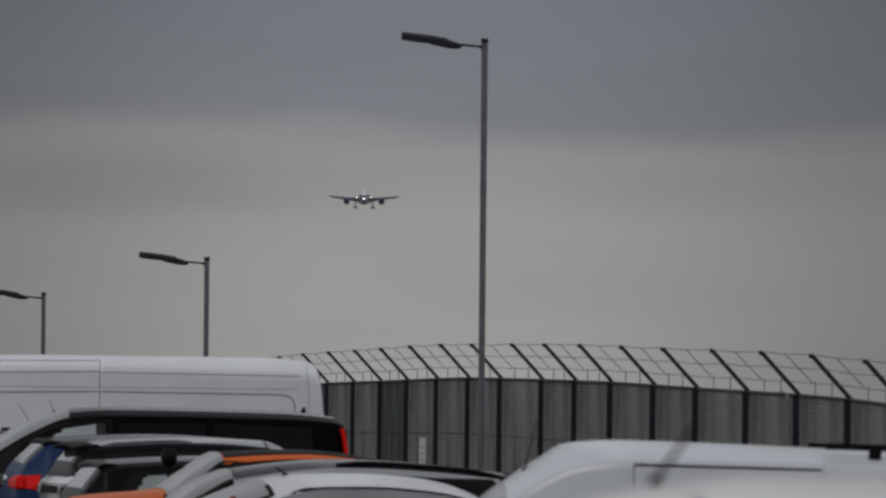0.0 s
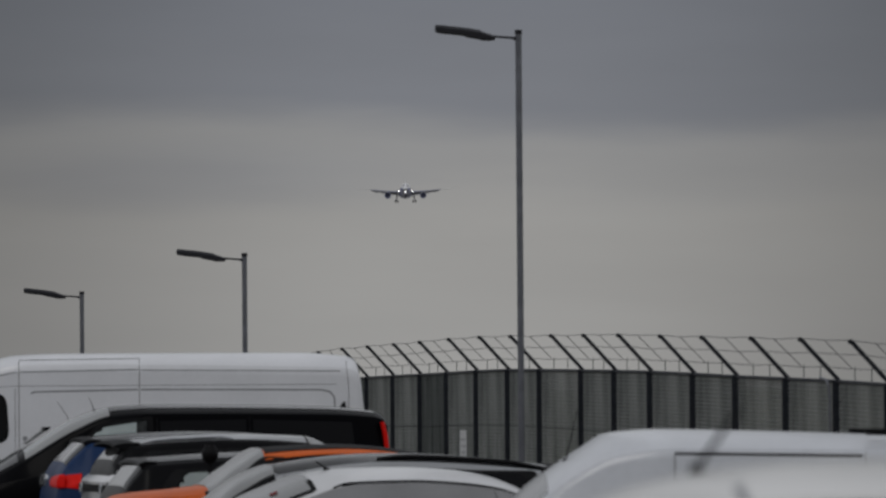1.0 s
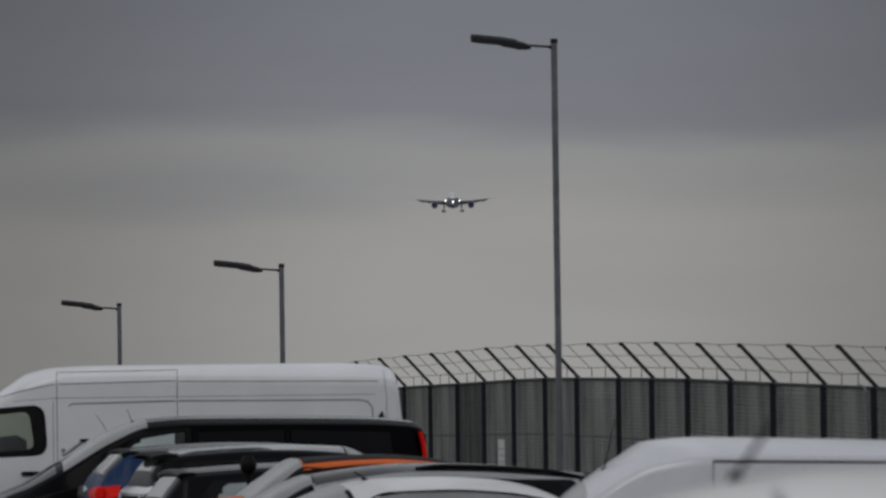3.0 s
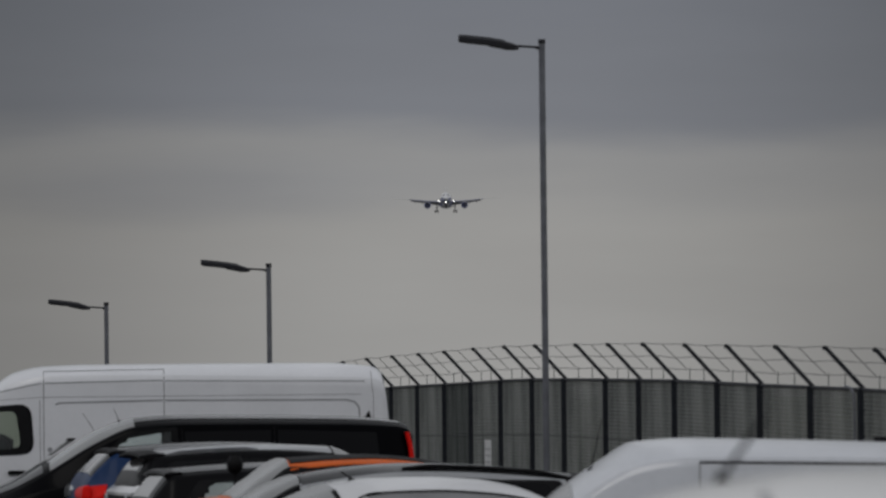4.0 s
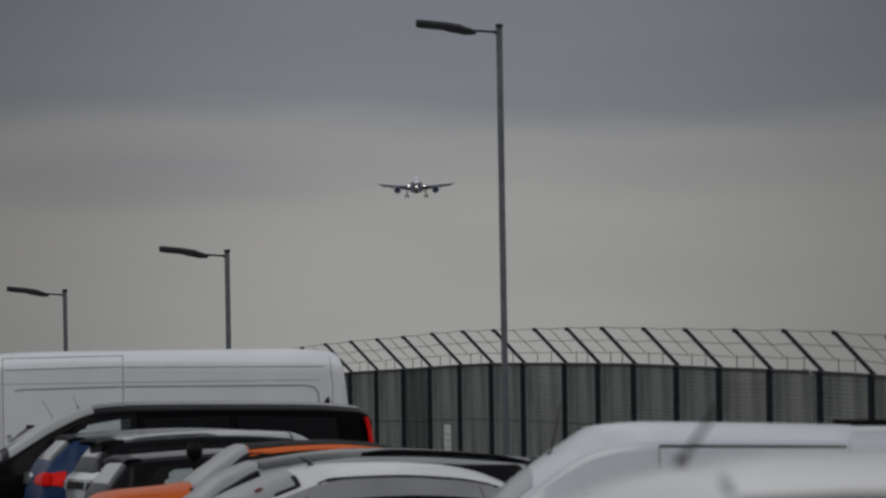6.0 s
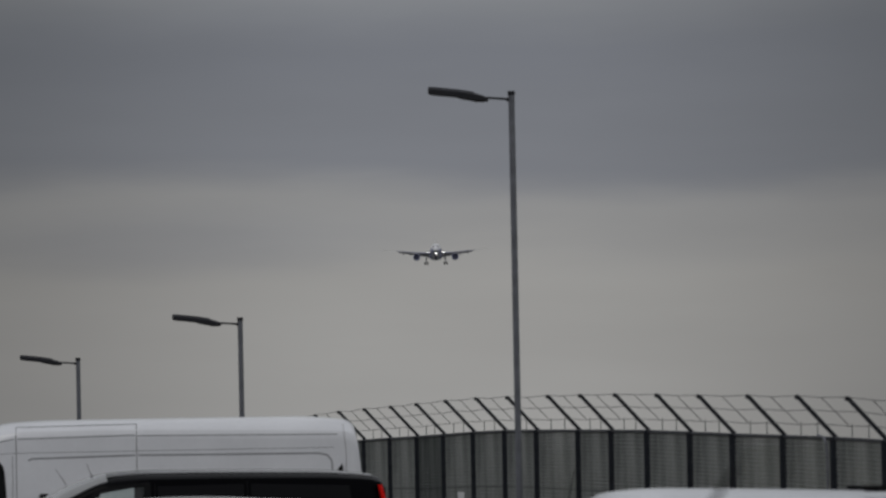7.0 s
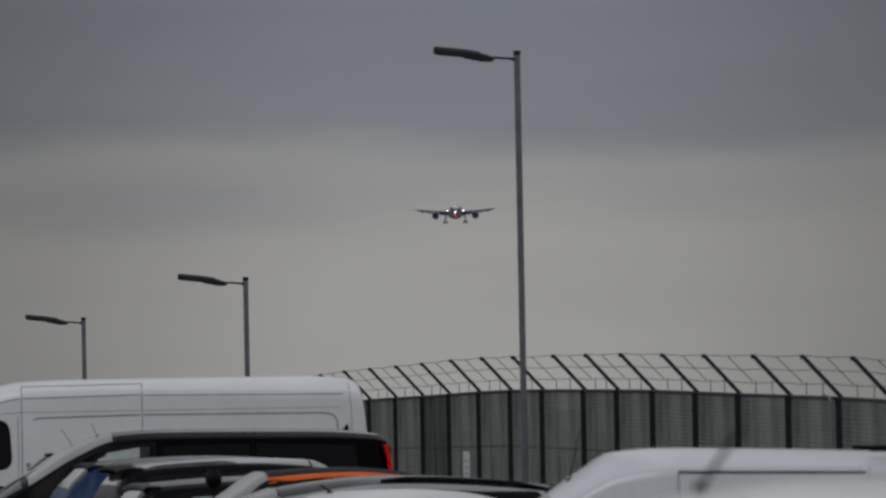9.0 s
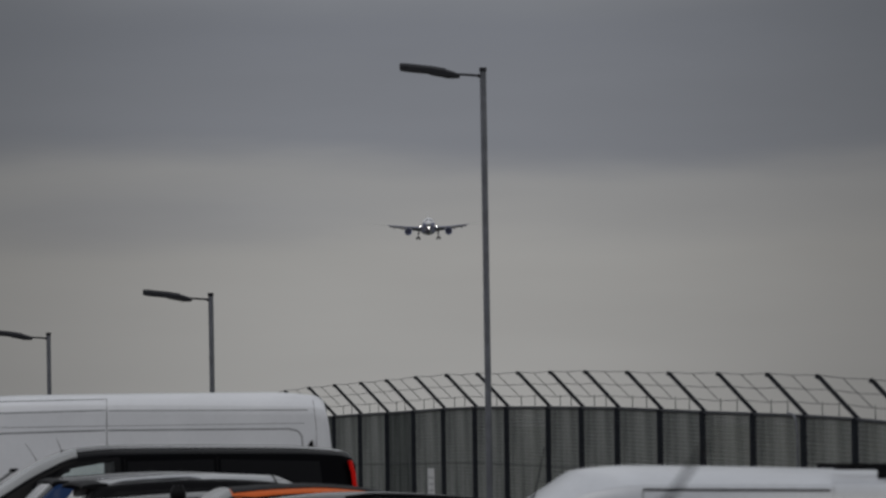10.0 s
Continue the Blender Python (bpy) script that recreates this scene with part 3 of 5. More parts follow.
    def side_band(self, top, foot, xa, xb, out, s, nx=32, nz=5, thick=0.01):
        """A pane on side s between two curves of rows (x, z)."""
        up, lo = smooth_curve(top), smooth_curve(foot)
        xs = np.linspace(xa, xb, nx + 1)
        pts = []
        for j in range(nz + 1):
            zs = [lerp(float(lo(x)[0]), max(float(up(x)[0]), float(lo(x)[0]) + 0.004), j / nz) for x in xs]
            pts.append([(x, s * (self.side_y(x, z) + out), z) for x, z in zip(xs, zs)])
        bm = bmesh.new()
        add_sheet(bm, pts, (0, -s * thick, 0))
        return bm

    def stripe(self, pts, width, out, s):
        """A thin line along pts (x, z) on side s."""
        bm = bmesh.new()
        dense = []
        for (xa, za), (xb, zb) in zip(pts, pts[1:]):
            k = max(1, int(math.hypot(xb - xa, zb - za) / 0.03))
            dense += [(lerp(xa, xb, i / k), lerp(za, zb, i / k)) for i in range(k)]
        dense.append(pts[-1])
        rows = []
        for i, (x, z) in enumerate(dense):
            xa, za = dense[max(0, i - 1)]
            xb, zb = dense[min(len(dense) - 1, i + 1)]
            d = math.hypot(xb - xa, zb - za)
            nx, nz = -(zb - za) / d * width / 2, (xb - xa) / d * width / 2
            across = np.linspace(1, -1, 9 if width > 0.05 else 2)
            rows.append([(x + k * nx, s * (self.side_y(x + k * nx, z + k * nz) + out), z + k * nz) for k in across])
        add_sheet(bm, rows, (0, -s * 0.008, 0))
        return bm

    def edge_patch(self, xa, xb, k0, k1, lift, nx=12, ny=4, thick=0.012):
        """A strip on the upper surface along one edge, between the shares k0 and k1 of the half width."""
        pts = []
        for i in range(nx + 1):
            x = lerp(xa, xb, i / nx)
            hw, zs, zb, hr, zc, zt = self.at(x)
            pts.append([(x + lift * 0.5, hr * k, self.crown(k, zc, zt) + lift) for k in np.linspace(k0, k1, ny + 1)])
        bm = bmesh.new()
        add_sheet(bm, pts, (0, 0, -thick))
        return bm

    def top_patch(self, xa, xb, ka, kb, lift, nx=10, ny=12, thick=0.012):
        """A pane on the upper surface from x = xa to xb, over ka / kb of the width there."""
        pts = []
        for i in range(nx + 1):
            u = i / nx
            x = lerp(xa, xb, u)
            hw, zs, zb, hr, zc, zt = self.at(x)
            kk = lerp(ka, kb, u)
            pts.append([(x + lift * 0.5 * (1 if xb > xa else -1), hr * kk * v, self.crown(kk * v, zc, zt) + lift) for v in np.linspace(-1, 1, ny + 1)])
        bm = bmesh.new()
        add_sheet(bm, pts, (0, 0, -thick))
        return bm


def wheel(parent, x, y, r, w):
    s = 1 if y > 0 else -1
    bm = bmesh.new()
    prof = [(r * 0.66, -w / 2), (r * 0.93, -w / 2), (r, -w * 0.38), (r, w * 0.38), (r * 0.93, w / 2), (r * 0.66, w / 2)]
    rings = []
    for i in range(33):
        a = 2 * math.pi * i / 32
        rings.append([(math.cos(a) * p, q, math.sin(a) * p) for p, q in prof])
    add_loft(bm, rings, caps=False)
    bmesh.ops.remove_doubles(bm, verts=bm.verts[:], dist=1e-5)
    hub = tagged(new("wheel"), "")
    hub.parent = parent
    hub.matrix_basis = pose(x, y, r)
    part("tyre", bm, M["rubber"], hub)
    bm = bmesh.new()
    for i in range(5):
        a = 2 * math.pi * i / 5
        add_rod(bm, (0, s * w * 0.36, 0), (math.cos(a) * r * 0.66, s * w * 0.40, math.sin(a) * r * 0.66), r * 0.11, r * 0.08, 6)
    add_rod(bm, (0, -s * w * 0.3, 0), (0, s * w * 0.30, 0), r * 0.655, seg=24)
    add_rod(bm, (0, s * w * 0.3, 0), (0, s * w * 0.44, 0), r * 0.16, seg=12)
    part("rim", bm, M["alloy"], hub)


def arches(shell, parent, xs, r, s):
    for x in xs:
        bm = bmesh.new()
        add_rod(bm, (x, s * (shell.side_y(x, r * 1.4) - 0.16), r), (x, s * (shell.side_y(x, r * 1.4) + 0.004), r), r * 1.17, seg=28)
        part("wheel_arch", bm, M["trim"], parent)


def mirror_housing(parent, x, y, z, mat, size=1.0):
    s = 1 if y > 0 else -1
    bm = bmesh.new()
    made = bmesh.ops.create_uvsphere(bm, u_segments=12, v_segments=8, radius=1,
                                     matrix=Matrix.LocRotScale((x, y + s * 0.12, z), None, (0.07 * size, 0.12 * size, 0.085 * size)))
    add_box(bm, (x - 0.02, min(y - s * 0.03, y + s * 0.06), z - 0.07), (x + 0.03, max(y - s * 0.03, y + s * 0.06), z - 0.02))
    part("door_mirror", bm, mat, parent)


def whip(parent, x, y, z, dx, dz, r=0.004):
    bm = bmesh.new()
    add_rod(bm, (x, y, z - 0.02), (x, y, z + 0.02), 0.03, 0.015, 8)
    add_rod(bm, (x, y, z), (x + dx, y, z + dz), r, r * 0.6, 6)
    part("aerial", bm, M["trim"], parent)


def rails(shell, parent, xa, xb, mat, k=0.90, h=0.045, r=0.016):
    for s in (1, -1):
        bm = bmesh.new()
        pts = []
        for i in range(19):
            u = i / 18
            x = lerp(xa, xb, u)
            hw, zs, zb, hr, zc, zt = shell.at(x)
            lift = h * min(1, 7 * u, 7 * (1 - u))
            pts.append(Vector((x, s * hr * k, shell.crown(k, zc, zt) + lift)))
        rings = []
        for p in pts:
            rings.append([(p.x, p.y + math.cos(a) * r, p.z + math.sin(a) * r * 1.1) for a in [2 * math.pi * q / 8 for q in range(8)]])
        add_loft(bm, rings)
        for u in (0.16, 0.5, 0.84):
            p = pts[int(u * 18)]
            add_rod(bm, (p.x, p.y, p.z - h - 0.01), (p.x, p.y, p.z), r * 0.9, seg=6)
        part("roof_rail", bm, mat, parent, smooth=50)


def place_vehicle(root, xrear, y, yaw, faces_left):
    g = ground_z(y)
    root.matrix_basis = pose(xrear, y, g, 0, 0, (180 + yaw) if faces_left else yaw)


def white_high_van():
    root = tagged(new("panel_van"), "long white high-roof panel van with panel seams", "van")
    H, hw = 2.42, 1.0
    sh = Shell([(0.0, 0.95, 0.42, 1.10, 0.86, 1.55, 1.62), (0.06, 0.98, 0.34, 1.10, 0.86, 2.06, 2.16), (0.11, hw, 0.30, 1.12, 0.87, 2.19, 2.32), (0.22, hw, 0.30, 1.12, 0.875, 2.23, 2.375), (0.8, hw, 0.28, 1.15, 0.88, 2.25, H),
                (3.6, hw, 0.28, 1.30, 0.88, 2.30, 2.43), (4.1, hw, 0.28, 1.34, 0.88, 2.29, 2.415), (4.45, hw, 0.28, 1.34, 0.86, 2.21, 2.345), (4.64, hw, 0.28, 1.33, 0.84, 2.11, 2.23),
                (4.80, hw, 0.28, 1.32, 0.82, 2.02, 2.12), (5.35, 0.98, 0.28, 1.22, 0.82, 1.42, 1.50), (5.62, 0.96, 0.30, 1.08, 0.83, 1.18, 1.25),
                (5.98, 0.92, 0.32, 0.95, 0.80, 1.03, 1.09), (6.12, 0.84, 0.36, 0.80, 0.74, 0.86, 0.92), (6.2, 0.70, 0.40, 0.66, 0.62, 0.70, 0.74)], 5)
    win = [(4.36, 1.45), (5.26, 1.40), (4.92, 1.85), (4.42, 1.90)]
    sh.body("body", M["white_paint"], root, openings=[[(4.30, 1.42), (5.30, 1.37), (4.94, 1.88), (4.34, 1.94)]])
    seats(root, (4.45,), 0.9, 0.85, 1.45)
    bm = bmesh.new()
    add_loft(bm, [[(x, y, 1.0), (x, y, z), (x + 0.0, -y, z), (x, -y, 1.0)] for x, y, z in ((4.50, 0.86, 1.54), (4.62, 0.86, 1.61), (5.0, 0.85, 1.57), (5.32, 0.82, 1.38))])
    part("dashboard", bm, M["seat_cloth"], root)
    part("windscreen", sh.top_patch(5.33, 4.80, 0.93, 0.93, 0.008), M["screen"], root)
    for s in (1, -1):
        part("window_trim", sh.side_frame([(4.20, 1.38), (5.38, 1.34), (4.97, 1.93), (4.24, 1.98)], win, 0.006, s, round_o=0.16, round_i=0.10), M["trim"], root)
        part("side_window", sh.side_patch(win, -0.004, s, thick=0.004), M["pane"], root)
        for pts, w in (([(4.09, 0.5), (4.09, 2.355)], 0.008), ([(2.67, 0.5), (2.67, 2.365)], 0.008), ([(4.09, 2.355), (2.67, 2.365)], 0.007),
                       ([(4.135, 0.6), (4.135, 2.02)], 0.006), ([(4.09, 0.5), (2.67, 0.5)], 0.012), ([(0.20, 0.6), (0.20, 2.0), (0.23, 2.32)], 0.005), ([(5.2, 0.55), (5.30, 1.30)], 0.010)):
            part("panel_seam", sh.stripe(pts, w, 0.003, s), M["seam"], root)
        # flat grey stripes paint the shade along the pressed creases
        for pts, w in (([(5.05, 2.0), (4.5, 2.14), (4.12, 2.215)], 0.013), ([(4.07, 2.215), (2.69, 2.235)], 0.014), ([(2.65, 2.228), (0.3, 2.20)], 0.012),
                       ([(4.6, 2.02), (4.12, 2.05), (0.34, 2.045)], 0.007), ([(3.95, 1.96), (3.9, 1.98), (2.69, 1.998)], 0.02), ([(2.65, 1.998), (0.52, 1.98), (0.42, 1.955), (0.37, 1.89), (0.35, 1.5)], 0.02)):
            part("pressed_line_shade", sh.stripe(pts, w, 0.002, s), M["crease"], root)
        bm = bmesh.new()
        yy = sh.side_y(4.0, 1.45)
        add_rod(bm, (4.02, s * (yy - 0.01), 1.43), (4.02, s * (yy + 0.006), 1.43), 0.03, seg=16)
        part("fuel_lock", bm, M["crease"], root)
        bm = bmesh.new()
        yy = sh.side_y(4.135, 1.18)
        add_rod(bm, (4.16, s * (yy - 0.01), 1.18), (4.16, s * (yy + 0.008), 1.18), 0.024, seg=12)
        part("door_lock", bm, M["trim"], root)
        bm = bmesh.new()
        add_box(bm, (4.30, min(s * 0.97, s * 1.03), 1.14), (4.52, max(s * 0.97, s * 1.03), 1.19), 0.012)
        part("door_handle", bm, M["trim"], root)
        bm = bmesh.new()
        add_box(bm, (-0.012, min(s * 0.80, s * 0.93), 1.05), (0.05, max(s * 0.80, s * 0.93), 1.65), 0.02)
        part("tail_light", bm, M["red_lens"], root)
        bm = bmesh.new()
        add_box(bm, (5.86, min(s * 0.62, s * 0.93), 0.82), (6.04, max(s * 0.62, s * 0.93), 0.99), 0.03)
        part("headlight", bm, M["clear_lens"], root)
        bm = bmesh.new()
        add_loft(bm, [[(0.235, s * y, 1.77), (0.305, s * y, 1.77), (0.285, s * y, 1.805), (0.25, s * y, 1.85)] for y in (0.90, 0.95)])
        part("door_stop", bm, M["trim"], root)
        mirror_housing(root, 5.2, s * 0.98, 1.45, M["trim"], 1.4)
        for x in (0.98, 5.3):
            wheel(root, x, s * 0.90, 0.34, 0.22)
        arches(sh, root, (0.98, 5.3), 0.34, s)
    bm = bmesh.new()
    add_box(bm, (6.05, -0.8, 0.36), (6.24, 0.8, 0.62), 0.04)
    part("front_bumper", bm, M["trim"], root)
    bm = bmesh.new()
    add_box(bm, (-0.06, -0.9, 0.34), (0.05, 0.9, 0.52), 0.03)
    part("rear_bumper", bm, M["trim"], root)
    place_vehicle(root, -0.95, 101.0, 1.5, True)


def black_van():
    root = tagged(new("passenger_van"), "black mid-height van with dark tinted windows", "van")
    hw = 0.96
    sh = Shell([(0.0, 0.88, 0.36, 0.95, 0.74, 1.58, 1.64), (0.05, 0.93, 0.30, 0.98, 0.78, 1.66, 1.73), (0.2, hw, 0.27, 1.0, 0.80, 1.70, 1.77), (0.8, hw, 0.26, 1.02, 0.81, 1.73, 1.82),
                (2.6, hw, 0.26, 1.06, 0.82, 1.75, 1.85), (3.15, hw, 0.26, 1.08, 0.80, 1.71, 1.82), (3.55, hw, 0.26, 1.08, 0.79, 1.55, 1.70),
                (4.15, 0.95, 0.26, 1.02, 0.80, 1.21, 1.34), (4.5, 0.93, 0.28, 0.95, 0.80, 1.03, 1.13), (4.88, 0.86, 0.30, 0.82, 0.74, 0.86, 0.95), (5.0, 0.72, 0.34, 0.66, 0.62, 0.68, 0.74)], 4.5)
    part("roof_panel", sh.top_patch(0.14, 3.16, 0.80, 0.80, 0.005, nx=24, ny=20), M["gloss_black"], root, "glossy black roof")
    win = [(2.72, 1.13), (3.76, 1.14), (3.26, 1.60), (2.74, 1.68)]
    sh.body("body", M["black_paint"], root, openings=[win])
    seats(root, (2.78,), 0.9, 0.7, 1.15)
    part("windscreen", sh.top_patch(4.13, 3.17, 0.97, 0.96, 0.012, nx=18, ny=20), M["screen"], root, "windscreen with pale sky reflection put into its colour")
    for s in (1, -1):
        part("window_trim", sh.side_frame([(2.65, 1.06), (3.88, 1.08), (3.28, 1.65), (2.68, 1.73)], win, 0.005, s), M["trim"], root)
        part("front_window", sh.side_patch(win, -0.004, s, thick=0.004), M["pane"], root)
        part("middle_window", sh.side_patch([(1.62, 1.10), (2.58, 1.12), (2.60, 1.67), (1.62, 1.68)], 0.006, s), M["glass"], root)
        part("rear_window", sh.side_patch([(0.36, 1.10), (1.54, 1.10), (1.54, 1.68), (0.42, 1.64)], 0.006, s), M["glass"], root)
        part("door_seam", sh.stripe([(1.58, 0.4), (1.58, 1.72)], 0.012, 0.003, s), M["trim"], root)
        part("door_seam", sh.stripe([(2.61, 0.4), (2.63, 1.70)], 0.012, 0.003, s), M["trim"], root)
        bm = bmesh.new()
        add_loft(bm, [[(x, s * y, z) for x, y in ((-0.01 + d, 0.82), (0.0 + d, 0.90), (0.03 + d, 0.925), (0.05 + d, 0.90), (0.04 + d, 0.82))] for z, d in ((1.06, 0.0), (1.30, -0.005), (1.50, 0.02), (1.64, 0.055))])
        part("tail_light", bm, M["red_lens"], root, "tall red tail light", smooth=30)
        bm = bmesh.new()
        add_box(bm, (4.55, min(s * 0.60, s * 0.90), 0.78), (4.84, max(s * 0.60, s * 0.90), 0.93), 0.04)
        part("headlight", bm, M["clear_lens"], root)
        mirror_housing(root, 3.74, s * 0.93, 1.22, M["black_paint"], 1.0)
        for x in (0.95, 4.1):
            wheel(root, x, s * 0.87, 0.33, 0.21)
        arches(sh, root, (0.95, 4.1), 0.33, s)
    part("bonnet", sh.top_patch(4.20, 4.86, 0.93, 0.88, 0.006, nx=12, ny=16), M["gloss_black"], root, "black bonnet with a grey sheen")
    bm = bmesh.new()
    add_loft(bm, [[(3.78 + k * 0.22, -0.86, 1.57 - k * 0.17), (3.82 + k * 0.22, -0.86, 1.58 - k * 0.17), (3.83 + k * 0.22, -1.10, 1.58 - k * 0.17), (3.79 + k * 0.22, -1.10, 1.57 - k * 0.17)] for k in (0.0, 0.5, 1.0)])
    part("mirror_arm", bm, M["screen"], root, "mirror arm in the screens' painted sky grey")
    bm = bmesh.new()
    add_box(bm, (3.72, -1.12, 1.56), (3.84, -0.84, 1.60), 0.018)
    part("mirror_cap", bm, M["trim"], root)
    for s in (0.35, -0.35):
        bm = bmesh.new()
        add_rod(bm, (4.12, s, 1.34), (3.75, s * 0.4, 1.51), 0.012, seg=6)
        part("wiper", bm, M["trim"], root)
    whip(root, 3.30, 0.2, 1.79, 0.06, 0.15)
    whip(root, 3.52, -0.62, 1.66, 0.15, 0.23)
    bm = bmesh.new()
    add_box(bm, (4.86, -0.75, 0.32), (5.04, 0.75, 0.56), 0.05)
    part("front_bumper", bm, M["trim"], root)
    bm = bmesh.new()
    add_box(bm, (-0.05, -0.86, 0.32), (0.08, 0.86, 0.52), 0.04)
    part("rear_bumper", bm, M["trim"], root)
    place_vehicle(root, -0.72, 97.0, 6.0, True)


def hatch_rows(L, H, hw, ws_top, ws_base, tail_top, belt=0.95, bonnet=0.98, tail=0.06, tail_z=1.0, drop=0.06, fd=0.03):
    """Rows for a small car: tail at 0, roof from tail_top to ws_top, screen down to ws_base, then the bonnet."""
    hr = hw - 0.22
    mid = lerp(tail_top, ws_top, 0.6)
    return [(0.0, hw - 0.14, 0.36, 0.62, hw - 0.20, 0.68, 0.74), (tail, hw - 0.06, 0.28, belt - 0.08, hw - 0.16, tail_z - 0.06, tail_z),
            (lerp(tail, tail_top, 0.5), hw - 0.02, 0.25, belt, hr - 0.01, lerp(tail_z, H, 0.50) - 0.06, lerp(tail_z, H, 0.52)),
            (tail_top, hw, 0.24, belt + 0.02, hr, H - drop - 0.07, H - drop), (mid, hw, 0.23, belt, hr + 0.01, H - 0.08, H),
            (ws_top, hw, 0.23, belt - 0.01, hr - 0.01, H - 0.10 - fd, H - fd), (lerp(ws_top, ws_base, 0.5), hw, 0.23, belt - 0.02, hr + 0.02, lerp(H - 0.12, bonnet, 0.5) - 0.09, lerp(H, bonnet, 0.5)),
            (ws_base, hw, 0.23, belt - 0.05, hw - 0.12, bonnet - 0.10, bonnet), (lerp(ws_base, L, 0.6), hw - 0.02, 0.24, belt - 0.12, hw - 0.14, bonnet - 0.16, bonnet - 0.08),
            (L - 0.14, hw - 0.08, 0.27, 0.66, hw - 0.18, 0.74, 0.82), (L, hw - 0.24, 0.34, 0.52, hw - 0.30, 0.56, 0.62)]


def small_car(kind, label, paint, L, H, hw, ws_top, ws_base, tail_top, xrear, y, yaw, left, belt=0.95, bonnet=0.98, roof=None,
              rail=None, spoiler=None, tail_z=1.0, drop=0.06, tail=0.06, aerial=None, roof_label="", roof_k=0.965, light_z=None, rail_front=None, black_pillars=False, cant=0.075, clear=True, fd=0.03, side_glass="screen", tail_mat="red_lens", quarter=0.12, rear_k=0.92, lip=0.25, hood=None, rear_lamps=False, lower=None, lamp=None, moulding=None):
    root = tagged(new(kind), label, "car")
    sh = Shell(hatch_rows(L, H, hw, ws_top, ws_base, tail_top, belt, bonnet, tail, tail_z, drop, fd), 5.0)
    zt = H - 0.17
    b = belt + 0.03
    xm = lerp(tail_top, ws_top, 0.52)
    front = [(xm + 0.03, b + 0.015), (ws_base - 0.45, b), (ws_top + 0.06, zt - 0.02), (xm + 0.03, zt)]
    rear = [(tail_top + quarter, b + 0.04), (xm - 0.03, b + 0.015), (xm - 0.03, zt), (tail_top + quarter + 0.16, zt - 0.03)]
    sh.body("body", M[paint], root, openings=[front, rear] if clear else [])
    seats(root, (xm + 0.25, tail_top + 0.55) if quarter < 0.2 else (xm + 0.25,), hw, 0.55, H - 0.42)
    part("windscreen", sh.top_patch(ws_base - 0.03, ws_top + 0.03, 0.97, 0.95, 0.013, nx=18, ny=20), M["screen"], root, "sloping windscreen, its pale sky reflection put into the colour")
    part("rear_screen", sh.top_patch(tail + 0.05, tail_top - 0.05, rear_k * 0.74, rear_k * 0.74, 0.010), M["screen"], root, "rear screen, its pale sky reflection put into the colour")
    if roof:
        part("roof_panel", sh.top_patch(tail_top, ws_top, roof_k, roof_k, 0.006, nx=16), M[roof], root, roof_label)
    lz = belt if light_z is None else light_z
    if rear_lamps:
        for s, lens, text in ((-1, "red_lens", "red tail light on the rear corner"), (1, "clear_lens", "pale tail lamp")):
            bm = bmesh.new()
            add_loft(bm, [[(tail - 0.075, s * (hw - 0.62), lz - 0.14), (tail - 0.060, s * (hw - 0.10), lz - 0.15), (tail + 0.03, s * (hw - 0.03), lz - 0.15), (tail + 0.05, s * (hw - 0.62), lz - 0.14)],
                          [(tail - 0.070, s * (hw - 0.66), lz - 0.06), (tail - 0.060, s * (hw - 0.10), lz - 0.06), (tail + 0.03, s * (hw - 0.03), lz - 0.06), (tail + 0.05, s * (hw - 0.66), lz - 0.06)],
                          [(tail - 0.040, s * (hw - 0.58), lz - 0.02), (tail - 0.030, s * (hw - 0.12), lz), (tail + 0.03, s * (hw - 0.05), lz), (tail + 0.05, s * (hw - 0.58), lz - 0.02)]])
            bmesh.ops.bevel(bm, geom=bm.edges[:], offset=0.012, segments=2, affect="EDGES")
            part("tail_light", bm, M[lens], root, text)
        bm = bmesh.new()
        add_box(bm, (-0.03, -hw + 0.20, 0.42), (0.14, hw - 0.20, lz - 0.30), 0.07)
        part("tail_skirt", bm, M["trim"], root, "black lower tail panel")
    if lower:
        bm = bmesh.new()
        prof = [(0.16, 0.45), (-0.02, 0.45), (-0.03, lz), (0.0, lz + 0.035), (0.15, belt + 0.035), (0.16, belt)]
        add_loft(bm, [[(x + dx, yy, z) for x, z in prof] for yy, dx in ((-hw + 0.07, 0.05), (-hw + 0.16, 0.01), (0, 0), (hw - 0.16, 0.01), (hw - 0.07, 0.05))])
        part("tailgate", bm, M[lower], root, "white tailgate")
        for s in (1, -1):
            part("lower_side", sh.side_band([(0.0, belt + 0.01), (3.2, belt - 0.02)], [(0.0, 0.35), (3.2, 0.35)], 0.10, 3.15, 0.006, s), M[lower], root, "white lower body side")
        bm = bmesh.new()
        add_box(bm, (-0.035, -hw + 0.06, lz - 0.14), (0.10, hw - 0.06, lz), 0.03)
        part("lamp_band", bm, M["trim"], root, "black lamp band across the tail")
        for yy in (0.62, -0.62):
            bm = bmesh.new()
            ring = [[(-0.040 + 0.012 * math.cos(q), yy + math.cos(p) * (0.045 + 0.012 * math.sin(q)), lz - 0.07 + math.sin(p) * (0.045 + 0.012 * math.sin(q))) for q in np.linspace(0, 2 * math.pi, 6, endpoint=False)]
                    for p in np.linspace(0, 2 * math.pi, 17)]
            add_loft(bm, ring, caps=False)
            part("lamp_ring", bm, M["clear_lens"], root, "pale ring in the tail lamp")
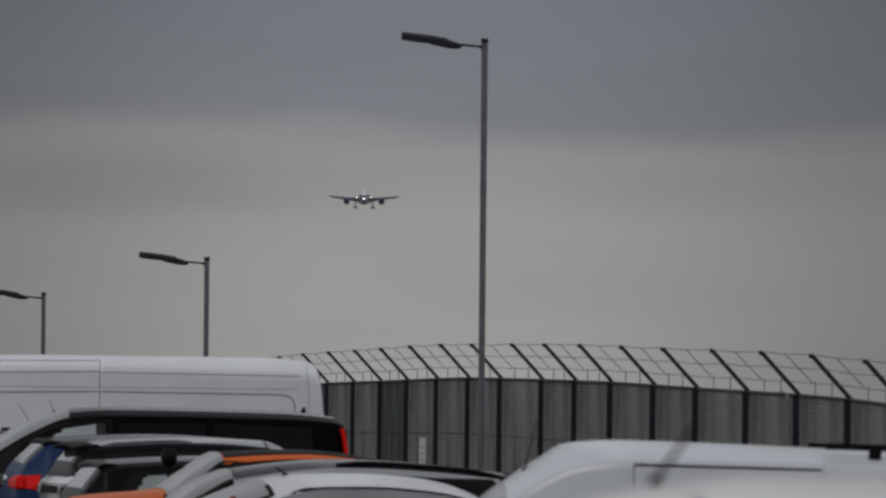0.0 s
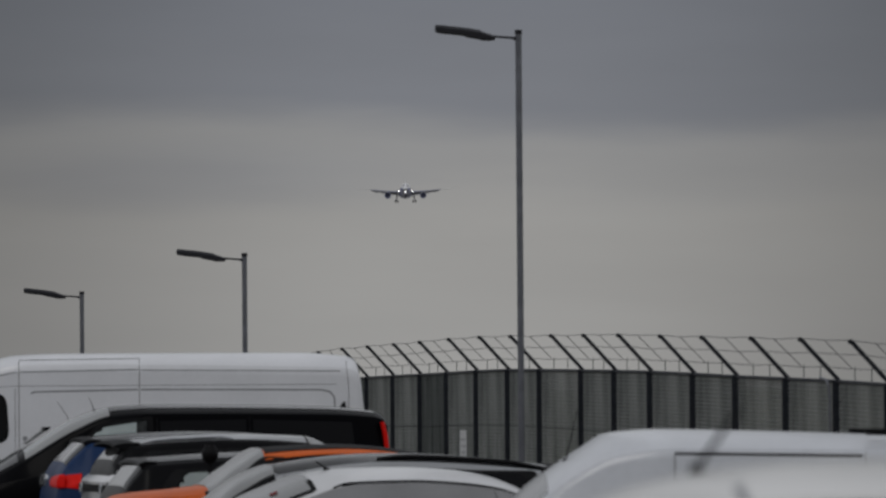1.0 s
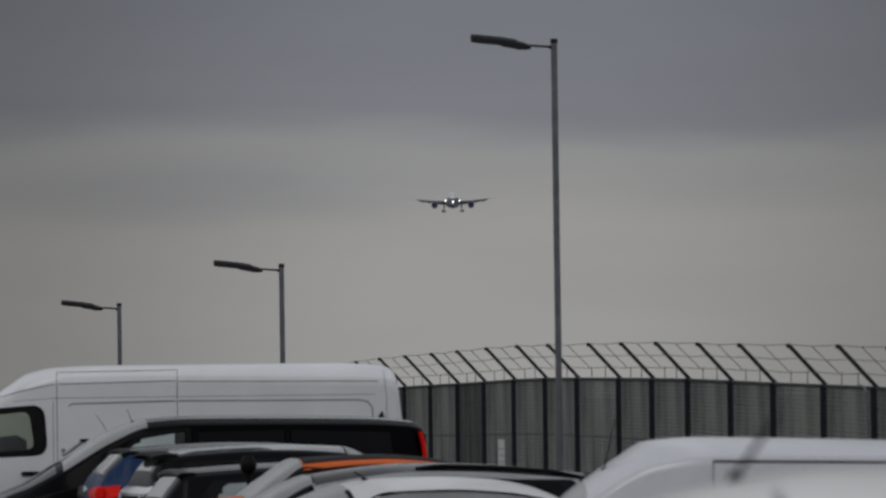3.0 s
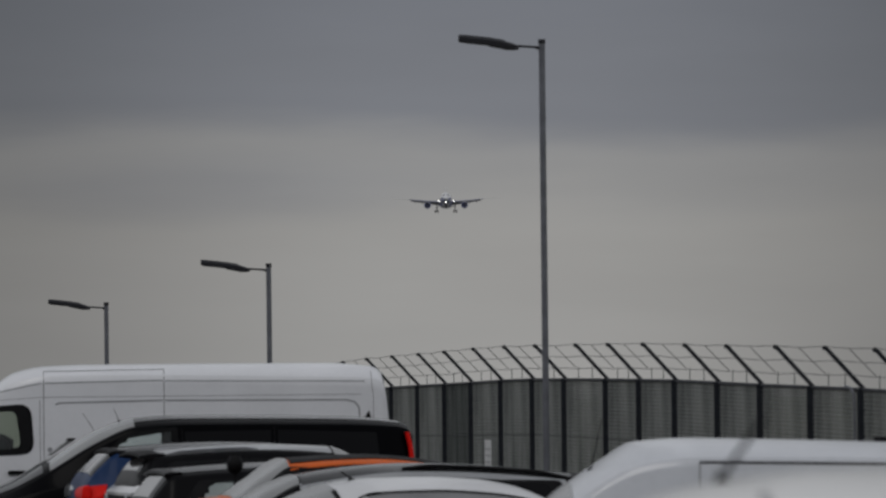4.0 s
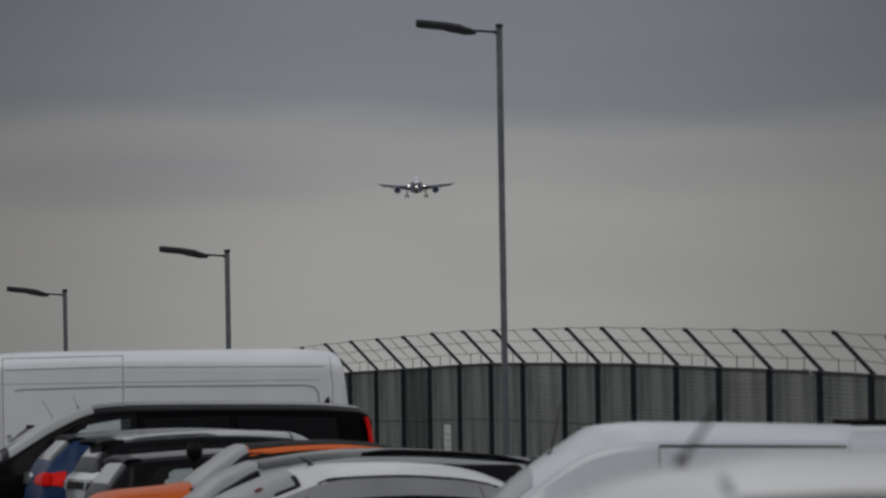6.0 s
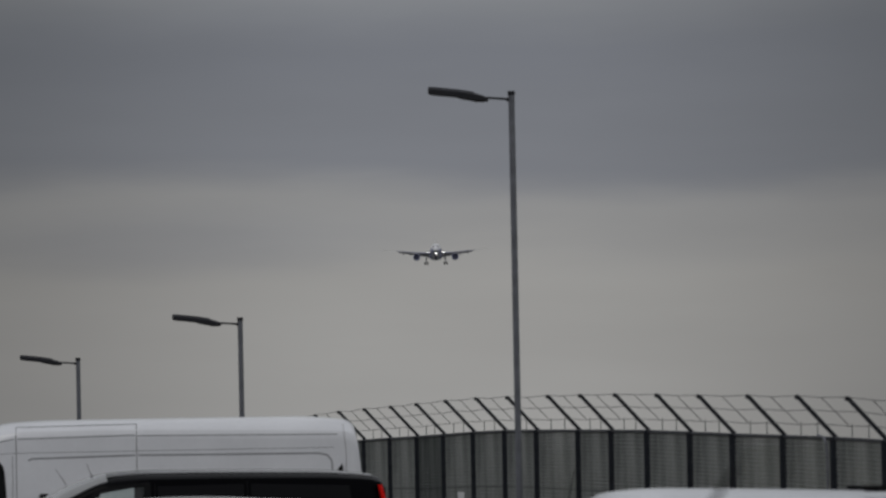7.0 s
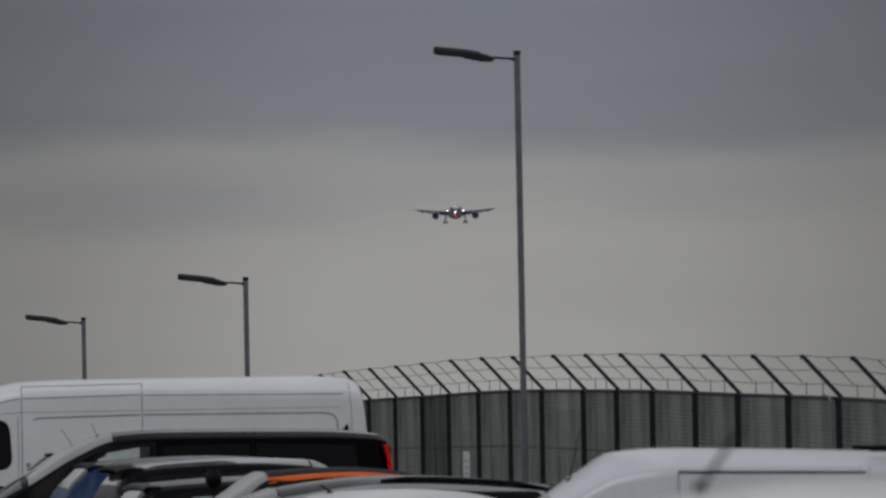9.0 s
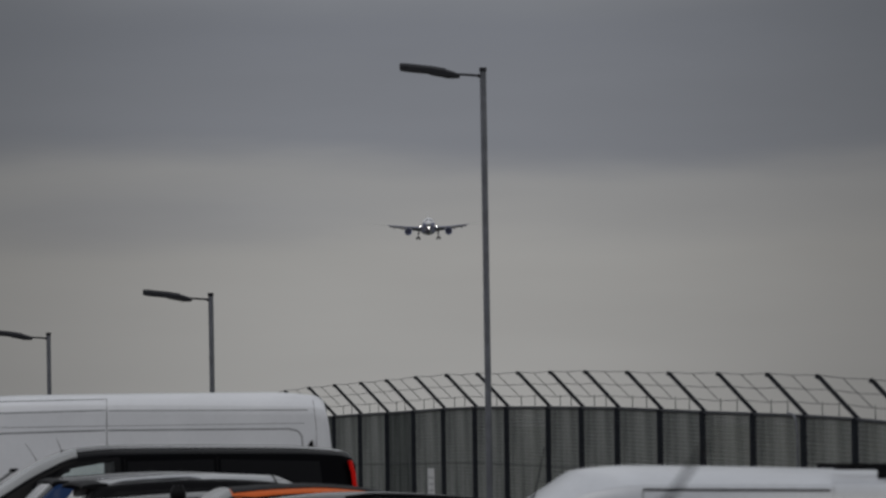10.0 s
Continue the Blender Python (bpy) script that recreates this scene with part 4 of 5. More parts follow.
    for s in (1, -1):
        front_o = [(xm, b - 0.012), (ws_base - 0.30, b - 0.03), (ws_top + 0.10, zt + 0.02), (xm, zt + 0.025)]
        rear_o = [(tail_top + quarter - 0.22, b - 0.01), (xm, b - 0.012), (xm, zt + 0.025), (tail_top + quarter + 0.04, zt + 0.005)]
        if moulding:
            # silver stripe painted for the sky's reflection along the roof edge
            line = [(x, float(sh.at(x)[4]) - 0.004) for x in np.linspace(tail_top + 0.10, ws_top + 0.02, 24)]
            part("roof_edge_sheen", sh.stripe(line, moulding, 0.004, s), M["silver_paint"], root, "pale strip painted as sky sheen on the roof edge")
        if lamp:
            part("headlamp_surround", sh.side_patch(lamp, 0.006, s), M["trim"], root)
            mid = [(lerp(sum(p[0] for p in lamp) / 4, x, 0.66), lerp(sum(p[1] for p in lamp) / 4, z, 0.6)) for x, z in lamp]
            part("headlamp_glass", sh.side_patch(mid, 0.012, s), M["clear_lens"], root)
        # dark glass strip paints the fall-off of the rear screen's reflection
        part("screen_dark_side", sh.edge_patch(tail + 0.05, tail_top - 0.05, s * rear_k * 0.73, s * rear_k, 0.008, ny=8), M["glass"], root, "dark strip where the rear screen's painted reflection ends")
        if rear_k < 0.9:
            part("rear_pillar", sh.edge_patch(tail + 0.03, tail_top, s * (rear_k - 0.01), s * 1.0, 0.005, ny=8), M["trim"], root, "black rear pillar")
        if black_pillars:
            line = [(x, float(sh.at(x)[4]) - 0.040) for x in np.linspace(tail_top + 0.05, ws_top + 0.02, 24)]
            part("window_header", sh.stripe(line, 0.07, 0.012, s), M["trim"], root, "black strip above the side windows")
            part("pillar_trim", sh.side_frame([(tail + 0.10, b + 0.0), (ws_base - 0.04, b - 0.06), (ws_top + 0.02, H - cant), (tail_top - 0.06, H - drop - cant + 0.01)],
                                              [rear_o[0], front_o[1], front_o[2], rear_o[3]], 0.010, s, n=16), M["trim"], root, "black pillar trim")
            line = [(lerp(ws_top + 0.03, ws_base - 0.02, i / 10), float(sh.at(lerp(ws_top + 0.03, ws_base - 0.02, i / 10))[4]) - 0.02) for i in range(11)]
            part("front_pillar", sh.stripe(line, 0.15, 0.007, s), M["trim"], root, "black front pillar")
        part("window_trim", sh.side_frame(front_o, front, 0.006, s), M["trim"], root)
        part("window_trim", sh.side_frame(rear_o, rear, 0.006, s), M["trim"], root)
        part("front_window", sh.side_patch(front, -0.004 if clear else 0.004, s, thick=0.004), M["pane" if clear else side_glass], root)
        part("rear_window", sh.side_patch(rear, -0.004 if clear else 0.004, s, thick=0.004), M["pane" if clear else side_glass], root)
        part("door_seam", sh.stripe([(xm, 0.4), (xm, b)], 0.01, 0.003, s), M["seam"], root)
        part("door_seam", sh.stripe([(ws_base - 0.2, 0.4), (ws_base - 0.3, b - 0.05)], 0.01, 0.003, s), M["seam"], root)
        part("tail_light", sh.side_patch([(tail + 0.005, lz - 0.14), (tail + 0.18, lz - 0.16), (tail + 0.22, lz + 0.01), (tail + 0.03, lz - 0.01)], 0.014, s, thick=0.05), M[tail_mat], root, "red tail light" if tail_mat == "red_lens" else "dark tail light")
        bm = bmesh.new()
        add_box(bm, (L - 0.42, min(s * (hw - 0.38), s * (hw - 0.08)), 0.66), (L - 0.12, max(s * (hw - 0.38), s * (hw - 0.08)), 0.78), 0.04)
        part("headlight", bm, M["clear_lens"], root)
        mirror_housing(root, ws_base - 0.42, s * (hw - 0.04), belt + 0.06, M["trim"])
        for x in (0.68, L - 0.80):
            wheel(root, x, s * (hw - 0.10), 0.32, 0.20)
        arches(sh, root, (0.68, L - 0.80), 0.32, s)
    if spoiler:
        bm = bmesh.new()
        hr = hw - 0.26
        zz = H - drop
        add_loft(bm, [[(tail_top + 0.10, yy, zz + 0.012 - c), (tail_top - lip * 0.4, yy, zz + 0.014 - c), (tail_top - lip * 0.95, yy, zz - 0.005 - c), (tail_top - lip, yy, zz - 0.03 - c), (tail_top, yy, zz - 0.06 - c)]
                      for yy, c in ((-hr, 0.035), (-hr * 0.6, 0.008), (0, 0), (hr * 0.6, 0.008), (hr, 0.035))])
        part("spoiler", bm, M[spoiler], root)
    part("bonnet", sh.top_patch(ws_base + 0.04, L - 0.16, 0.94, 0.90, 0.005, nx=14, ny=16), M[hood or paint], root)
    if rail:
        rails(sh, root, tail_top + 0.08, rail_front or ws_top - 0.05, M[rail], h=0.026, r=0.02)
    if aerial:
        hw_, zs, zb, hr, zc, zt_ = sh.at(aerial)
        whip(root, aerial, 0.0, zt_ + 0.01, 0.07, 0.11, 0.006)
    bm = bmesh.new()
    add_box(bm, (L - 0.10, -hw + 0.26, 0.32), (L + 0.03, hw - 0.26, 0.52), 0.04)
    part("front_grille", bm, M["trim"], root)
    bm = bmesh.new()
    add_box(bm, (-0.05, -hw + 0.16, 0.34), (0.08, hw - 0.16, 0.56), 0.04)
    part("rear_bumper", bm, M["trim"], root)
    place_vehicle(root, xrear, y, yaw, left)
    return root


def white_rail_car():
    """A white car with a crowned roof, black strips in the roof ditches and a long raked screen."""
    root = tagged(new("hatchback"), "white hatchback with black roof strips and dark side windows", "car")
    sh = Shell([(0.0, 0.72, 0.36, 0.62, 0.66, 0.68, 0.74), (0.10, 0.82, 0.28, 0.85, 0.72, 0.90, 0.98), (0.45, 0.86, 0.25, 0.93, 0.74, 1.06, 1.14),
                (0.62, 0.87, 0.25, 0.95, 0.76, 1.115, 1.24), (0.85, 0.88, 0.24, 0.95, 0.77, 1.195, 1.325), (1.2, 0.88, 0.24, 0.95, 0.78, 1.25, 1.385),
                (1.7, 0.89, 0.24, 0.94, 0.785, 1.28, 1.412), (2.1, 0.89, 0.24, 0.93, 0.78, 1.275, 1.405), (2.4, 0.89, 0.24, 0.92, 0.77, 1.24, 1.38),
                (2.55, 0.89, 0.24, 0.92, 0.76, 1.19, 1.35), (2.95, 0.89, 0.24, 0.90, 0.77, 1.05, 1.205), (3.36, 0.89, 0.24, 0.88, 0.78, 0.92, 1.035),
                (3.8, 0.87, 0.25, 0.82, 0.75, 0.86, 0.95), (4.15, 0.82, 0.27, 0.66, 0.72, 0.74, 0.82), (4.3, 0.66, 0.34, 0.52, 0.6, 0.56, 0.62)], 2.4)
    sh.body("body", M["white_car"], root, bend=60)
    part("windscreen", sh.top_patch(3.34, 2.57, 0.96, 0.93, 0.010, nx=18, ny=20), M["screen"], root, "raked windscreen, its pale sky reflection put into the colour")
    part("rear_screen", sh.top_patch(0.14, 0.42, 0.90, 0.88, 0.008), M["screen"], root)
    part("screen_header", sh.edge_patch(2.595, 2.555, 0.62, 0.93, 0.014), M["trim"], root, "black band along the screen's top edge")
    for s in (1, -1):
        part("screen_edge", sh.edge_patch(2.58, 2.80, s * 0.90, s * 0.95, 0.013), M["trim"], root)
        ditch = [(x, float(sh.at(x)[4]) + 0.008) for x in np.linspace(0.60, 2.34, 30)]
        part("roof_strip", sh.stripe(ditch, 0.022, 0.006, s), M["trim"], root, "black strip in the roof ditch")
        bm = bmesh.new()
        y0 = sh.side_y(2.3, 1.262)
        add_loft(bm, [[(x, s * (y0 - 0.03), z - h), (x, s * (y0 + 0.014), z - h), (x, s * (y0 + 0.010), z + h), (x, s * (y0 - 0.03), z + h)]
                      for x, z, h in ((2.12, 1.268, 0.010), (2.24, 1.262, 0.026), (2.32, 1.255, 0.022), (2.42, 1.235, 0.006))])
        part("strip_foot", bm, M["trim"], root, smooth=30)
        top = [(0.80, 1.050), (1.11, 1.090), (1.58, 1.112), (2.2, 1.092), (2.42, 1.060), (2.65, 1.0), (2.95, 0.915)]
        foot = [(0.80, 1.046), (0.95, 1.045), (1.11, 1.02), (1.42, 0.94), (1.7, 0.905), (2.95, 0.90)]
        gutter = [(x, float(sh.at(x)[4]) - 0.010) for x in (0.60, 0.85, 1.2, 1.7, 2.1, 2.4, 2.55, 2.75, 2.95, 3.15)]
        low = [(0.60, 1.03)] + [(x, z - 0.006) for x, z in top] + [(3.15, 0.86)]
        # grey band from the roof edge down to the side glass
        part("door_frame", sh.side_band(gutter, low, 0.66, 3.12, 0.002, s, nx=40), M["frame_grey"], root, "grey band between the roof strip and the side glass")
        part("side_window", sh.side_band(top, foot, 0.92, 2.92, 0.004, s), M["glass"], root, "dark glass along the side")
        part("door_seam", sh.stripe([(2.52, 1.12), (2.60, 1.06), (2.64, 1.0)], 0.010, 0.004, s), M["seam"], root)
        part("door_seam", sh.stripe([(0.93, 1.19), (0.90, 1.10), (0.84, 1.03)], 0.009, 0.004, s), M["seam"], root)
        part("door_seam", sh.stripe([(1.58, 0.40), (1.58, 0.95)], 0.010, 0.003, s), M["seam"], root)
        part("door_seam", sh.stripe([(2.78, 0.40), (2.86, 0.90)], 0.010, 0.003, s), M["seam"], root)
        part("tail_light", sh.side_patch([(0.10, 0.74), (0.42, 0.76), (0.40, 0.90), (0.14, 0.89)], 0.012, s, thick=0.04), M["red_lens"], root, "red tail light")
        bm = bmesh.new()
        add_box(bm, (3.90, min(s * 0.50, s * 0.80), 0.66), (4.20, max(s * 0.50, s * 0.80), 0.78), 0.04)
        part("headlight", bm, M["clear_lens"], root)
        mirror_housing(root, 2.88, s * 0.87, 0.86, M["trim"])
        for x in (0.70, 3.48):
            wheel(root, x, s * 0.79, 0.32, 0.20)
        arches(sh, root, (0.70, 3.48), 0.32, s)
    for y0, y1 in ((0.10, 0.58), (-0.52, -0.05)):
        bm = bmesh.new()
        add_rod(bm, (3.35, y0, 1.040), (3.29, y1, 1.075), 0.009, seg=6)
        part("wiper", bm, M["trim"], root)
    # inspection sticker low in the screen's corner
    part("sticker", sh.edge_patch(2.93, 2.86, 0.62, 0.66, 0.022, nx=4), M["red_sticker"], root, "small dark red sticker")
    bm = bmesh.new()
    add_rod(bm, (2.30, 0.0, 1.385), (2.30, 0.0, 1.405), 0.035, 0.022, 10)
    add_rod(bm, (2.30, 0.0, 1.40), (2.40, 0.0, 1.465), 0.010, 0.006, 6)
    part("aerial", bm, M["trim"], root)
    bm = bmesh.new()
    add_box(bm, (4.20, -0.62, 0.32), (4.33, 0.62, 0.52), 0.04)
    part("front_grille", bm, M["trim"], root)
    bm = bmesh.new()
    add_box(bm, (-0.05, -0.70, 0.34), (0.08, 0.70, 0.56), 0.04)
    part("rear_bumper", bm, M["trim"], root)
    place_vehicle(root, 1.16, 77.4, 14, True)


def low_van(kind, label, xrear, y, yaw, H=1.90):
    root = tagged(new(kind), label, "van")
    hw = 0.95
    sh = Shell([(0.0, 0.86, 0.36, 0.95, 0.72, 1.60, 1.66), (0.06, 0.92, 0.30, 1.0, 0.76, 1.70, 1.80), (0.3, hw, 0.27, 1.02, 0.80, 1.75, H - 0.06), (1.5, hw, 0.26, 1.05, 0.81, 1.76, H - 0.018),
                (2.9, hw, 0.26, 1.08, 0.81, 1.75, H), (3.28, hw, 0.26, 1.08, 0.80, 1.69, H - 0.03), (3.45, hw, 0.26, 1.08, 0.79, 1.61, H - 0.13), (3.79, hw, 0.26, 1.06, 0.79, 1.36, 1.50),
                (4.12, 0.94, 0.26, 1.0, 0.80, 1.10, 1.20), (4.45, 0.92, 0.28, 0.92, 0.78, 0.99, 1.07), (4.72, 0.84, 0.32, 0.80, 0.72, 0.84, 0.90), (4.82, 0.70, 0.36, 0.64, 0.60, 0.68, 0.72)], 3.2)
    sh.body("body", M["cool_white"], root, bend=85)
    part("windscreen", sh.top_patch(4.06, 3.70, 0.95, 0.95, 0.008), M["screen"], root)
    for s in (1, -1):
        part("side_window", sh.side_patch([(2.92, 1.12), (3.78, 1.10), (3.38, 1.42), (2.96, 1.50)], 0.006, s), M["glass"], root)
        part("roof_seam", sh.stripe([(2.88, 1.722), (1.66, 1.722)], 0.018, 0.003, s), M["seam"], root)
        part("panel_seam", sh.stripe([(2.88, 0.5), (2.88, 1.722)], 0.010, 0.003, s), M["crease"], root)
        part("panel_seam", sh.stripe([(1.64, 0.5), (1.64, 1.75)], 0.006, 0.003, s), M["crease"], root)
        bm = bmesh.new()
        add_box(bm, (-0.02, min(s * 0.76, s * 0.90), 1.0), (0.06, max(s * 0.76, s * 0.90), 1.5), 0.02)
        part("tail_light", bm, M["red_lens"], root)
        bm = bmesh.new()
        add_box(bm, (4.42, min(s * 0.58, s * 0.88), 0.76), (4.70, max(s * 0.58, s * 0.88), 0.92), 0.04)
        part("headlight", bm, M["clear_lens"], root)
        mirror_housing(root, 3.78, s * 0.93, 1.16, M["trim"], 1.25)
        for x in (0.85, 3.95):
            wheel(root, x, s * 0.86, 0.33, 0.21)
        arches(sh, root, (0.85, 3.95), 0.33, s)
    whip(root, 3.56, 0.25, 1.655, -0.07, 0.34, 0.005)
    for s in (1, -1):
        bm = bmesh.new()
        add_box(bm, (0.35, s * 0.66 - 0.035, H - 0.02), (1.64, s * 0.66 + 0.035, H + 0.012), 0.014)
        for x in (0.45, 0.9, 1.3):
            add_box(bm, (x - 0.04, s * 0.66 - 0.03, H - 0.10), (x + 0.04, s * 0.66 + 0.03, H + 0.01), 0.01)
        part("roof_bar", bm, M["trim"], root, "black roof bar")
    bm = bmesh.new()
    add_box(bm, (4.70, -0.72, 0.34), (4.86, 0.72, 0.58), 0.05)
    part("front_bumper", bm, M["trim"], root)
    bm = bmesh.new()
    add_box(bm, (-0.05, -0.86, 0.34), (0.08, 0.86, 0.52), 0.04)
    part("rear_bumper", bm, M["trim"], root)
    place_vehicle(root, xrear, y, yaw, True)
    root.matrix_basis = root.matrix_basis @ pose(0, 0, -0.05, 0, -1.1, 0)


def near_van():
    """The van nearest the camera: only its roof and upper side come into view."""
    root = tagged(new("panel_van"), "creamy white van with a stubby raked roof aerial", "van")
    H, hw = 2.166, 0.98
    sh = Shell([(0.0, 0.86, 0.36, 1.05, 0.80, 1.88, 1.94), (0.06, 0.93, 0.30, 1.08, 0.84, 1.98, 2.05), (0.3, hw, 0.27, 1.10, 0.86, 2.07, H - 0.03), (1.5, hw, 0.26, 1.12, 0.87, 2.12, H),
                (2.9, hw, 0.26, 1.14, 0.87, 2.12, H), (3.13, hw, 0.26, 1.14, 0.86, 2.115, H - 0.002), (3.28, hw, 0.26, 1.14, 0.86, 2.108, H - 0.017), (3.45, hw, 0.26, 1.14, 0.85, 2.03, H - 0.05), (3.56, hw, 0.26, 1.14, 0.84, 1.97, H - 0.10),
                (4.10, hw, 0.26, 1.12, 0.83, 1.52, 1.66), (4.50, 0.96, 0.26, 1.05, 0.82, 1.16, 1.26), (4.80, 0.93, 0.28, 0.95, 0.80, 1.02, 1.10), (5.0, 0.85, 0.32, 0.82, 0.74, 0.86, 0.92), (5.1, 0.70, 0.36, 0.64, 0.60, 0.68, 0.72)], 3.0)
    sh.body("body", M["cream_paint"], root, bend=85)
    part("windscreen", sh.top_patch(4.46, 3.72, 0.95, 0.95, 0.008), M["screen"], root)
    for s in (1, -1):
        part("side_window", sh.side_patch([(3.0, 1.25), (3.98, 1.22), (3.62, 1.72), (3.04, 1.80)], 0.006, s), M["glass"], root)
        part("panel_seam", sh.stripe([(3.29, 1.9), (3.29, 2.09)], 0.016, 0.003, s), M["seam"], root)
        part("roof_joint", sh.edge_patch(3.283, 3.297, s * 0.72, s * 0.99, 0.003, nx=2, ny=10), M["crease"], root)
        # grey stripe paints the shade where the roof turns into the side
        part("door_rail", sh.stripe([(3.28, 2.088), (3.1, 2.094), (0.4, 2.094)], 0.026, 0.004, s), M["door_rail"], root, "dark strip painted for the shade below the roof edge")
        bm = bmesh.new()
        add_box(bm, (-0.02, min(s * 0.76, s * 0.90), 1.0), (0.06, max(s * 0.76, s * 0.90), 1.5), 0.02)
        part("tail_light", bm, M["red_lens"], root)
        bm = bmesh.new()
        add_box(bm, (4.70, min(s * 0.58, s * 0.88), 0.80), (4.98, max(s * 0.58, s * 0.88), 0.96), 0.04)
        part("headlight", bm, M["clear_lens"], root)
        mirror_housing(root, 3.95, s * 0.96, 1.24, M["trim"], 1.25)
        for x in (0.95, 4.15):
            wheel(root, x, s * 0.88, 0.34, 0.21)
        arches(sh, root, (0.95, 4.15), 0.34, s)
    bm = bmesh.new()
    add_rod(bm, (3.30, -0.30, 2.14), (3.30, -0.30, 2.160), 0.016, 0.008, 12)
    add_rod(bm, (3.30, -0.30, 2.15), (3.225, -0.30, 2.256), 0.0052, 0.0042, 8)
    part("aerial", bm, M["trim"], root, "stubby black rubber aerial")
    bm = bmesh.new()
    add_box(bm, (4.98, -0.74, 0.34), (5.14, 0.74, 0.60), 0.05)
    part("front_bumper", bm, M["trim"], root)
    bm = bmesh.new()
    add_box(bm, (-0.05, -0.86, 0.34), (0.08, 0.86, 0.54), 0.04)
    part("rear_bumper", bm, M["trim"], root)
    place_vehicle(root, 3.76, 15.0, 2.0, True)


white_high_van()
black_van()
small_car("hatchback", "blue hatchback with a red tail light, partly hidden", "blue_paint", 4.0, 1.575, 0.88, 2.35, 3.15, 0.46, -4.45, 94.2, 10, False, tail_z=1.17, light_z=1.12, belt=1.02, tail=0.10, spoiler="trim", lip=0.10, rear_k=0.93, rear_lamps=True, roof="gloss_black", roof_label="roof reflecting the pale sky")
small_car("estate_car", "white sport-utility car with dark glass, silvery roof and aluminium rails", "grey_paint", 4.3, 1.585, 0.91, 2.20, 3.1, 0.30, -3.76, 91.0, 12, False, belt=1.20, bonnet=1.14,
          rail="chrome", rail_front=1.40, spoiler="trim", lip=0.20, tail_z=1.22, roof="silver_paint", roof_label="silvery roof panel", roof_k=0.93, light_z=1.09, tail_mat="trim", clear=False, side_glass="glass", rear_k=0.80, lower="white_car")
small_car("hatchback", "dark grey hatchback with a sloping tail", "grey_paint", 4.1, 1.435, 0.88, 2.5, 3.3, 0.36, -3.53, 87.8, 12, False, belt=0.93, spoiler="grey_paint", lip=0.10, tail_z=1.0, quarter=0.22, roof="gloss_black", roof_label="roof reflecting the pale sky", roof_k=0.9)
small_car("crossover_car", "orange crossover with a black roof", "orange_paint", 4.2, 1.55, 0.90, 2.34, 2.96, 0.42, 0.46, 84.3, 9, True, belt=1.0, bonnet=1.15, roof="trim", roof_label="black roof panel", roof_k=0.84, tail_z=1.05, tail=0.05,
          drop=0.155, black_pillars=True, cant=0.098, clear=False, side_glass="glass", lamp=[(3.60, 0.90), (3.97, 0.85), (3.93, 0.93), (3.66, 0.985)])
small_car("estate_car", "black estate car with dark roof rails and pale roof sheen", "grey_paint", 4.7, 1.495, 0.91, 2.90, 3.60, 0.30, 1.22, 80.8, 7, True, rail="trim", spoiler="trim", lip=0.18, tail_z=1.0, drop=0.12, bonnet=1.04,
          rail_front=1.95, roof="gloss_black", roof_label="black roof reflecting the pale sky", roof_k=0.97, fd=0.10, clear=False, side_glass="glass", hood="gloss_black", moulding=0.075)
white_rail_car()
low_van("panel_van", "white low-roof panel van with black roof bars", 4.31, 55.9, 2.0, H=1.875)
near_van()


# ---- bollard lamp between the cars ----
def bollard_post():
    root = tagged(new("parking_post"), "slim dark post with a rounded black head between parked cars", "post")
    bm = bmesh.new()
    add_rod(bm, (0, 0, -0.1), (0, 0, 1.36), 0.018, seg=14)
    part("shaft", bm, M["trim"], root)
    bm = bmesh.new()
    bmesh.ops.create_uvsphere(bm, u_segments=16, v_segments=10, radius=1, matrix=Matrix.LocRotScale((0, 0, 1.44), None, (0.085, 0.085, 0.095)))
    add_rod(bm, (0, 0, 1.48), (0, 0, 1.535), 0.075, 0.05, 16)
    part("head", bm, M["trim"], root)
    root.matrix_basis = pose(-2.38, 86.0, ground_z(86))


bollard_post()


